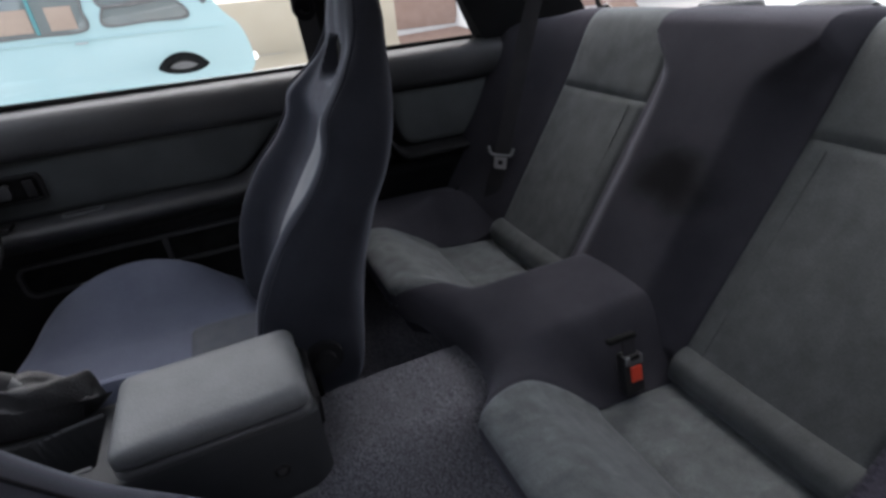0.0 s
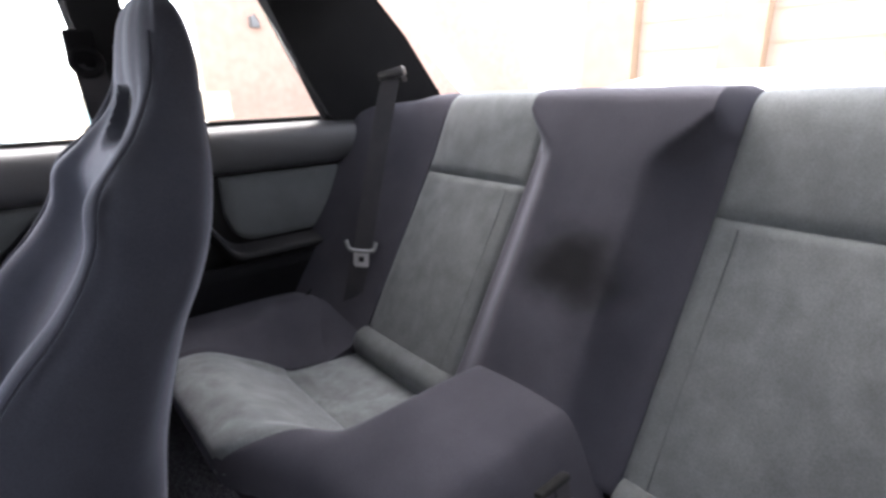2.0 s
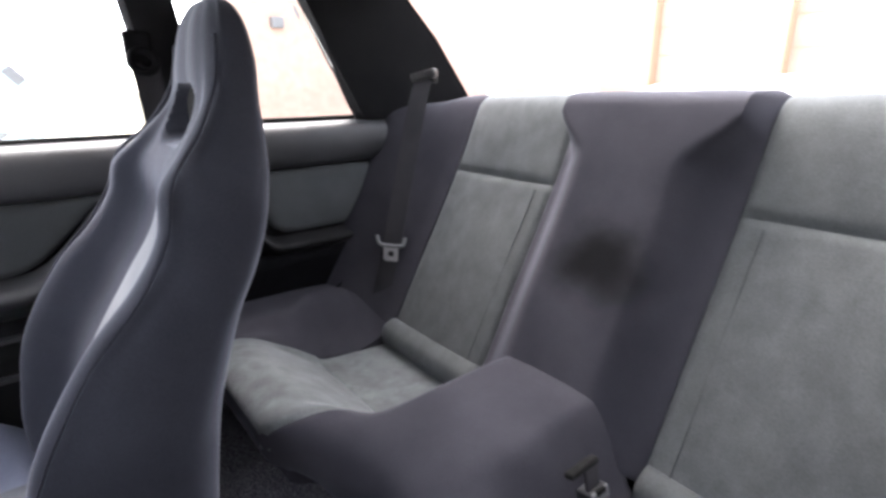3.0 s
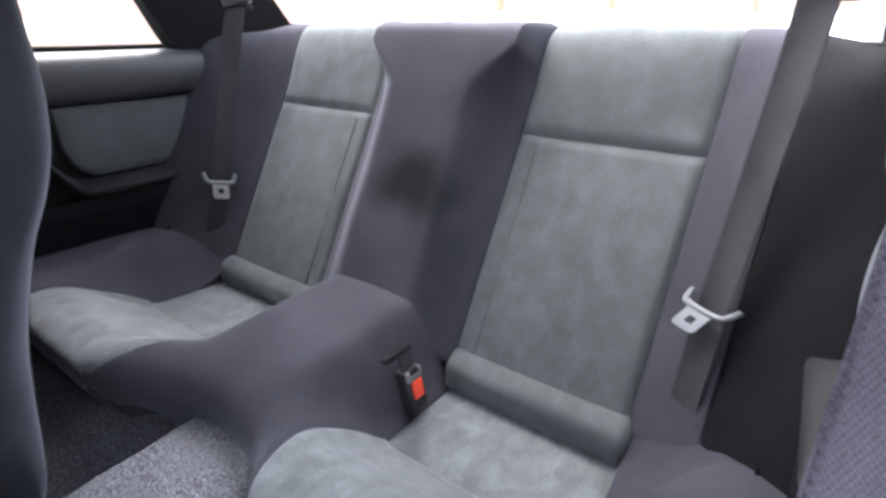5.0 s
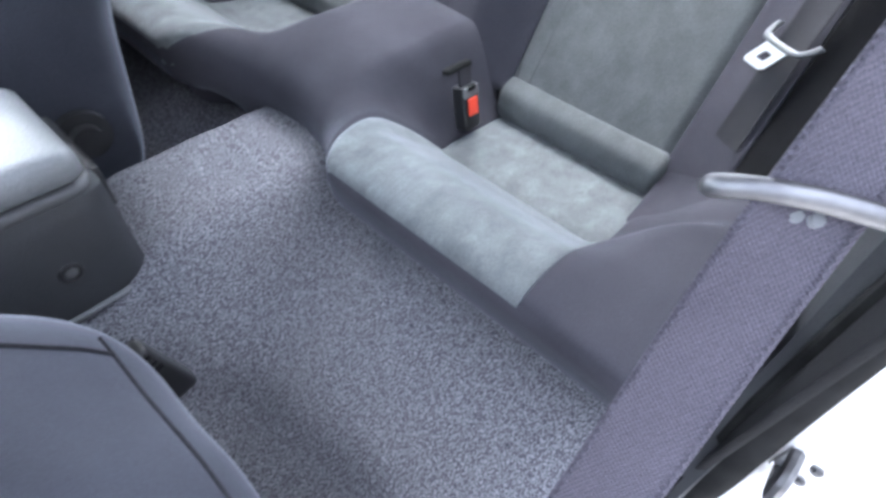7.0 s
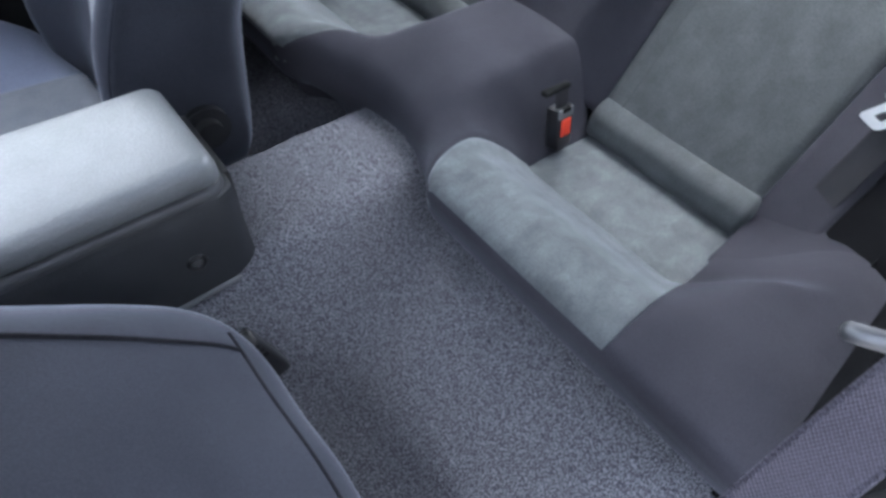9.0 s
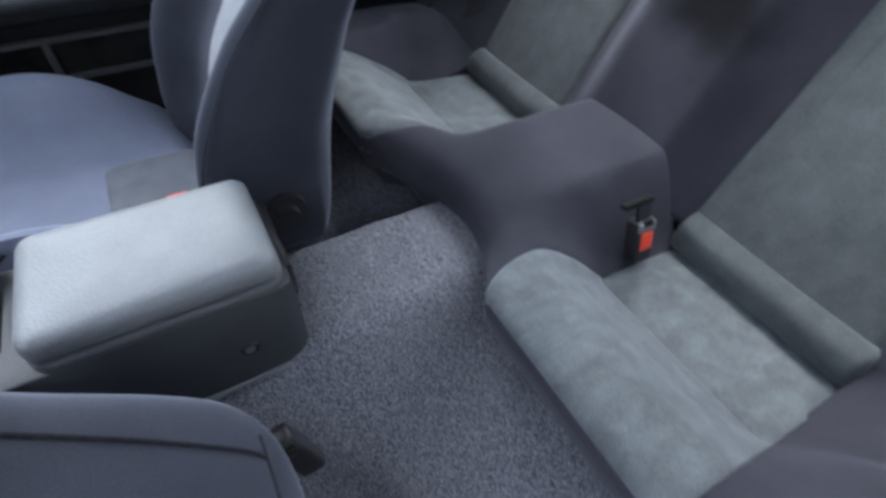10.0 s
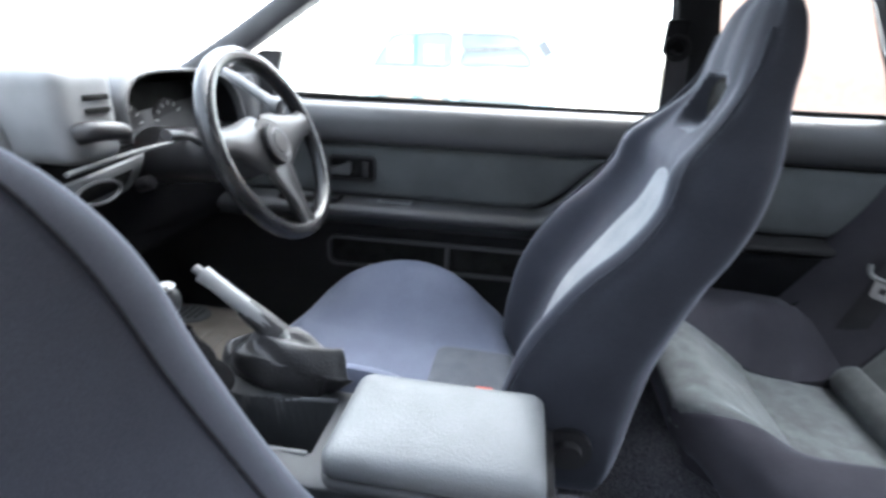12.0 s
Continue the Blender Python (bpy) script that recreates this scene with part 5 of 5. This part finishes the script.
part("slot_rim", tube([(-0.545, 0.105 + 0.040 * math.cos(a), 0.778 + 0.016 * math.sin(a)) for a in (2 * math.pi * k / 16 for k in range(17))], 0.0030, 8, 48), TRIM, dash, "grey rim of the small dash slot")
part("knee_panel", sheet(lambda u, v: (-0.66 - 0.05 * v, 0.12 + 0.52 * u, 0.74 - 0.16 * v), 12, 8), MATTVINYL, dash, "black knee panel").modifiers.new("thickness", "SOLIDIFY").thickness = 0.01
for s in (-1, 1):
    st = part("stalk", tube([(-0.50, 0.348 + s * 0.05, 0.82), (-0.485, 0.348 + s * 0.11, 0.845), (-0.47, 0.348 + s * 0.165, 0.855)], lambda t: 0.006 + 0.003 * ss(0.5, 0.9, t), 12), PLASTIC, dash, "black column stalk")
    part("stalk_end", tube([(-0.47, 0.348 + s * 0.165, 0.855), (-0.465, 0.348 + s * 0.188, 0.858)], 0.009, 14, 4), PLASTIC, st)

dash.matrix_basis = pose(0.045, 0.035, 0)

wheel = thing("steering_wheel", "black leather three-spoke steering wheel with round boss", "steering wheel")
TIP = radians(22)
wu, wv = Vector((0, 1, 0)), Vector((-math.sin(TIP), 0, math.cos(TIP)))
wn_ = Vector((math.cos(TIP), 0, math.sin(TIP)))
WC = Vector((-0.354, 0.389, 0.818))
part("rim", ringtube(WC, wu, wv, 0.166, 0.0150, 72, 14, 1.15), DARKLEATHER, wheel, "black leather rim")


def spoke(a0, w0, w1):
    d = wu * math.cos(a0) + wv * math.sin(a0)
    e = wn_.cross(d)
    bm = bmesh.new()
    rows = []
    for k in range(9):
        t = k / 8
        c = WC + d * (0.02 + 0.155 * t) - wn_ * (0.012 * (1 - t) - 0.004)
        w = w0 + (w1 - w0) * ss(0, 0.8, t) + 0.012 * ss(0.82, 1, t)
        rows.append([bm.verts.new(c + e * w * math.cos(b) + wn_ * 0.011 * math.sin(b)) for b in (2 * math.pi * q / 12 for q in range(12))])
    for a, b in zip(rows, rows[1:]):
        for q in range(12):
            bm.faces.new((a[q], a[(q + 1) % 12], b[(q + 1) % 12], b[q]))
    bm.faces.new(rows[0]), bm.faces.new(rows[-1])
    return bm


for ang, a, b in ((radians(10), 0.056, 0.025), (radians(170), 0.056, 0.025), (radians(270), 0.048, 0.022)):
    part("spoke", spoke(ang, a, b), SPOKE, wheel)
part("boss", disc(WC + wn_ * 0.002, wn_, 0.052, 0.030, 32, 0.014), SPOKE, wheel, "round black boss")
part("horn_ring", ringtube(WC + wn_ * 0.017, wu, wv, 0.026, 0.0025, 36, 8), DASHGREY, wheel)
part("horn_button", disc(WC + wn_ * 0.016, wn_, 0.024, 0.008, 28, 0.003), SPOKE, wheel, "round horn button")
part("hub_cone", disc(WC - wn_ * 0.05, wn_, 0.045, 0.07, 24, 0.006), PLASTIC, wheel)

mat = thing("floor_mat", "worn taupe ribbed rubber mat in the driver's footwell", "floor mat")
part("sheet", sheet(lambda u, v: (-0.95 + 0.58 * u, 0.165 + 0.465 * v, floor_height(-0.95 + 0.58 * u, 0.165 + 0.465 * v) + 0.010), 30, 24), MATBROWN, mat).modifiers.new("thickness", "SOLIDIFY").thickness = 0.006
for k in range(9):
    rx = -0.90 + 0.045 * k
    part("rib", box((0.012, 0.30, 0.006), (rx, 0.36, floor_height(rx, 0.36) + 0.013), 0.002), MATBROWN, mat)
pad_heel = part("heel_pad", prism([(-0.735 + 0.060 * math.cos(radians(a)), 0.575 + 0.045 * math.sin(radians(a))) for a in range(0, 360, 12)], 0.008, "z", 0.318, 0.003), GREYPLASTIC, mat, "pale worn ribbed oval pad")
for k in range(5):
    part("pad_rib", box((0.008, 0.066 - 0.012 * abs(k - 2), 0.004), (-0.770 + 0.0175 * k, 0.575, 0.328), 0.001, 1), DASHGREY, pad_heel)
pedals = thing("pedals", "three pale-faced steel pedals", "pedals")
for y in (0.22, 0.33, 0.45):
    pd = part("pedal_arm", tube([(-0.98, y, 0.55), (-0.93, y, 0.42), (-0.90, y, 0.36)], 0.008, 8), PLASTIC, pedals)
    part("pad", box((0.012, 0.06, 0.055), (-0.893, y, 0.355), 0.004, 2, (0, -30, 0)), GREYPLASTIC, pd)

# ---------- outside ----------
ground = tagged(finish("ground", sheet(lambda u, v: (-300 + 600 * u, -300 + 600 * v, 0.0), 60, 60), CONCRETE), "pale concrete yard that runs to the horizon", "ground", kind="structure")
wagon = thing("parked_wagon", "pale turquoise vintage wagon parked alongside on the concrete", "car")
WY = 5.6  # the near side of the wagon
outline = [(-3.05, 0.22), (-3.15, 0.45), (-3.08, 0.72), (-2.75, 0.84), (-2.00, 0.90), (-1.62, 1.17), (-1.35, 1.28), (-0.55, 1.31), (0.05, 1.29), (0.27, 1.16), (0.42, 0.95), (0.56, 0.78), (0.62, 0.45), (0.54, 0.22)]
part("body", prism([cr(outline, k / 70) for k in range(71)], 1.40, "y", WY, 0.06), AQUA, wagon, "turquoise rounded wagon body", 60)


def wagon_pane(name, pts, label):
    """A side window with its thin dark seal."""
    ring = [cr(pts + [pts[0]], k / 60) for k in range(60)]
    w = part(name, prism(ring, 0.012, "y", WY - 0.008, 0.004), GLASSDARK, wagon, label)
    part("window_seal", tube([(x, WY - 0.01, z) for x, z in ring + [ring[0]]], 0.011, 8, 120), HUBCAP, w, "thin grey window seal")
    return w


fw = wagon_pane("front_window", [(-1.735, 0.892), (-1.60, 1.09), (-1.485, 1.222), (-1.15, 1.246), (-0.845, 1.248), (-0.835, 1.08), (-0.86, 0.912), (-1.30, 0.900)], "wagon side window with cream seats behind it")
for x, w in ((-1.02, 0.22), (-1.42, 0.30)):
    part("seat_back", box((w, 0.006, 0.20), (x, WY - 0.010, 1.03), 0.002, 2), CLADDING, fw, "cream seat back seen through the glass")
part("quarter_bar", box((0.03, 0.02, 0.33), (-1.24, WY - 0.012, 1.07), 0.006, 2), TEAL, wagon, "teal door pillar behind the glass")
wagon_pane("rear_side_window", [(-0.700, 1.262), (-0.40, 1.262), (-0.110, 1.246), (-0.060, 1.135), (-0.38, 1.112), (-0.665, 1.104)], "upper pane of the wagon's rear side window")
wagon_pane("rear_side_window", [(-0.660, 1.085), (-0.36, 1.095), (-0.045, 1.115), (0.070, 0.945), (-0.30, 0.935), (-0.680, 0.930)], "lower pane of the wagon's rear side window")
part("tail_window", box((0.10, 0.02, 0.16), (0.235, WY - 0.002, 1.13), 0.008, 2, (0, -38, 0)), GREYPLASTIC, wagon, "grey tail window edge")
part("side_moulding", tube([(-3.0, WY - 0.01, 0.80), (-1.8, WY - 0.012, 0.83), (0.40, WY - 0.01, 0.82)], 0.008, 8), AQUA, wagon, "thin painted side moulding")
part("door_handle", tube([(-0.98, WY - 0.01, 0.80), (-0.97, WY - 0.035, 0.80), (-0.89, WY - 0.035, 0.80), (-0.88, WY - 0.01, 0.80)], 0.008, 8), CHROME, wagon)
for x in (-0.10, -2.35):
    part("wheel_well", disc((x, WY - 0.002, 0.31), (0, 1, 0), 0.305, 0.012, 48, 0.002), RUBBER, wagon, "dark wheel well")
    tw = part("wheel", ringtube((x, WY - 0.02, 0.295), (1, 0, 0), (0, 0, 1), 0.258, 0.036, 40, 10, 0.8), RUBBER, wagon, "tyre")
    part("hubcap", disc((x, WY - 0.03, 0.295), (0, 1, 0), 0.232, 0.06, 32, 0.02), HUBCAP, tw, "grey wheel disc")
    for k in range(5):
        a = radians(90 + 72 * k)
        part("disc_slot", prism([(x + 0.13 * math.cos(a) + 0.026 * math.cos(b), 0.295 + 0.13 * math.sin(a) + 0.040 * math.sin(b)) for b in (2 * math.pi * q / 12 for q in range(12))], 0.004, "y", WY - 0.063), RUBBER, tw, "dark slot in the wheel disc")
part("bumper", tube([(0.63, WY + 0.1, 0.42), (0.67, WY + 0.7, 0.42), (0.63, WY + 1.3, 0.42)], 0.05, 10), CHROME, wagon)

hall = thing("hall_building", "cream clad hall with tan piers and salmon brick bay", "building")
part("wall", box((0.3, 14, 5.0), (11.15, 0.0, 2.5), 0.02), CLADDING, hall)
for y, w in ((6.05, 1.2), (3.35, 0.75), (0.88, 0.70), (-1.6, 0.72), (-4.1, 0.72)):
    part("pier", box((0.35, w, 5.0), (10.9, y, 2.5), 0.02), TANPOST, hall)
for k in range(8):
    part("course_line", box((0.02, 14, 0.02), (10.99, 0, 0.55 * k + 0.5), 0), TANPOST, hall)
part("plinth", box((0.5, 14, 0.35), (10.95, 0, 0.175), 0.02), CONCRETE, hall)
brick_house = thing("brick_building", "low salmon brick building across the yard", "building")
part("wall", box((12.0, 0.3, 6.0), (10.2, 12.8, 3.0), 0.02), BRICK, brick_house)
part("parapet", box((12.2, 0.4, 0.2), (10.2, 12.75, 6.1), 0.02), TANPOST, brick_house)
part("doorway", box((1.4, 0.06, 2.2), (8.6, 12.62, 1.1), 0.01), TANPOST, brick_house)
part("wall_lamp", box((0.3, 0.2, 0.25), (5.6, 12.55, 2.6), 0.03), GREYPLASTIC, brick_house)
hoarding = thing("ochre_hoarding", "low ochre painted hoarding beyond the wagon", "hoarding")
part("board", box((4.5, 0.15, 1.0), (1.9, 11.0, 0.5), 0.01), YELLOW, hoarding)
bike = thing("parked_motorbike", "small dark motorbike parked by the far wall", "motorbike")
for dx in (0, 1.1):
    part("wheel", ringtube((8.4 + dx, 10.4, 0.33), (1, 0, 0), (0, 0, 1), 0.25, 0.06, 30, 8), RUBBER, bike)
part("frame", tube([(8.4, 10.4, 0.35), (8.6, 10.4, 0.8), (9.2, 10.4, 0.75), (9.5, 10.4, 0.35)], 0.06, 8), PLASTIC, bike)
part("tank", box((0.34, 0.2, 0.14), (8.8, 10.4, 0.90), 0.06, 3), RED, bike, "red tank")
part("seat", box((0.5, 0.22, 0.10), (9.25, 10.4, 0.90), 0.04, 3), RUBBER, bike)
part("handlebar", tube([(8.58, 10.1, 1.02), (8.55, 10.4, 0.98), (8.58, 10.7, 1.02)], 0.02, 6), PLASTIC, bike)
# Unseen wall added to keep low sky light out of the open doorway.
light_blocker = thing("light_blocker_wall", "unseen dark grey wall added to cut low daylight at the doorway", "wall")
part("wall", box((16.0, 0.25, 3.0), (0.5, -3.6, 1.5), 0.01), BLOCKERGREY, light_blocker)
part("coping", box((16.0, 0.35, 0.10), (0.5, -3.6, 3.05), 0.01), CONCRETE, light_blocker)
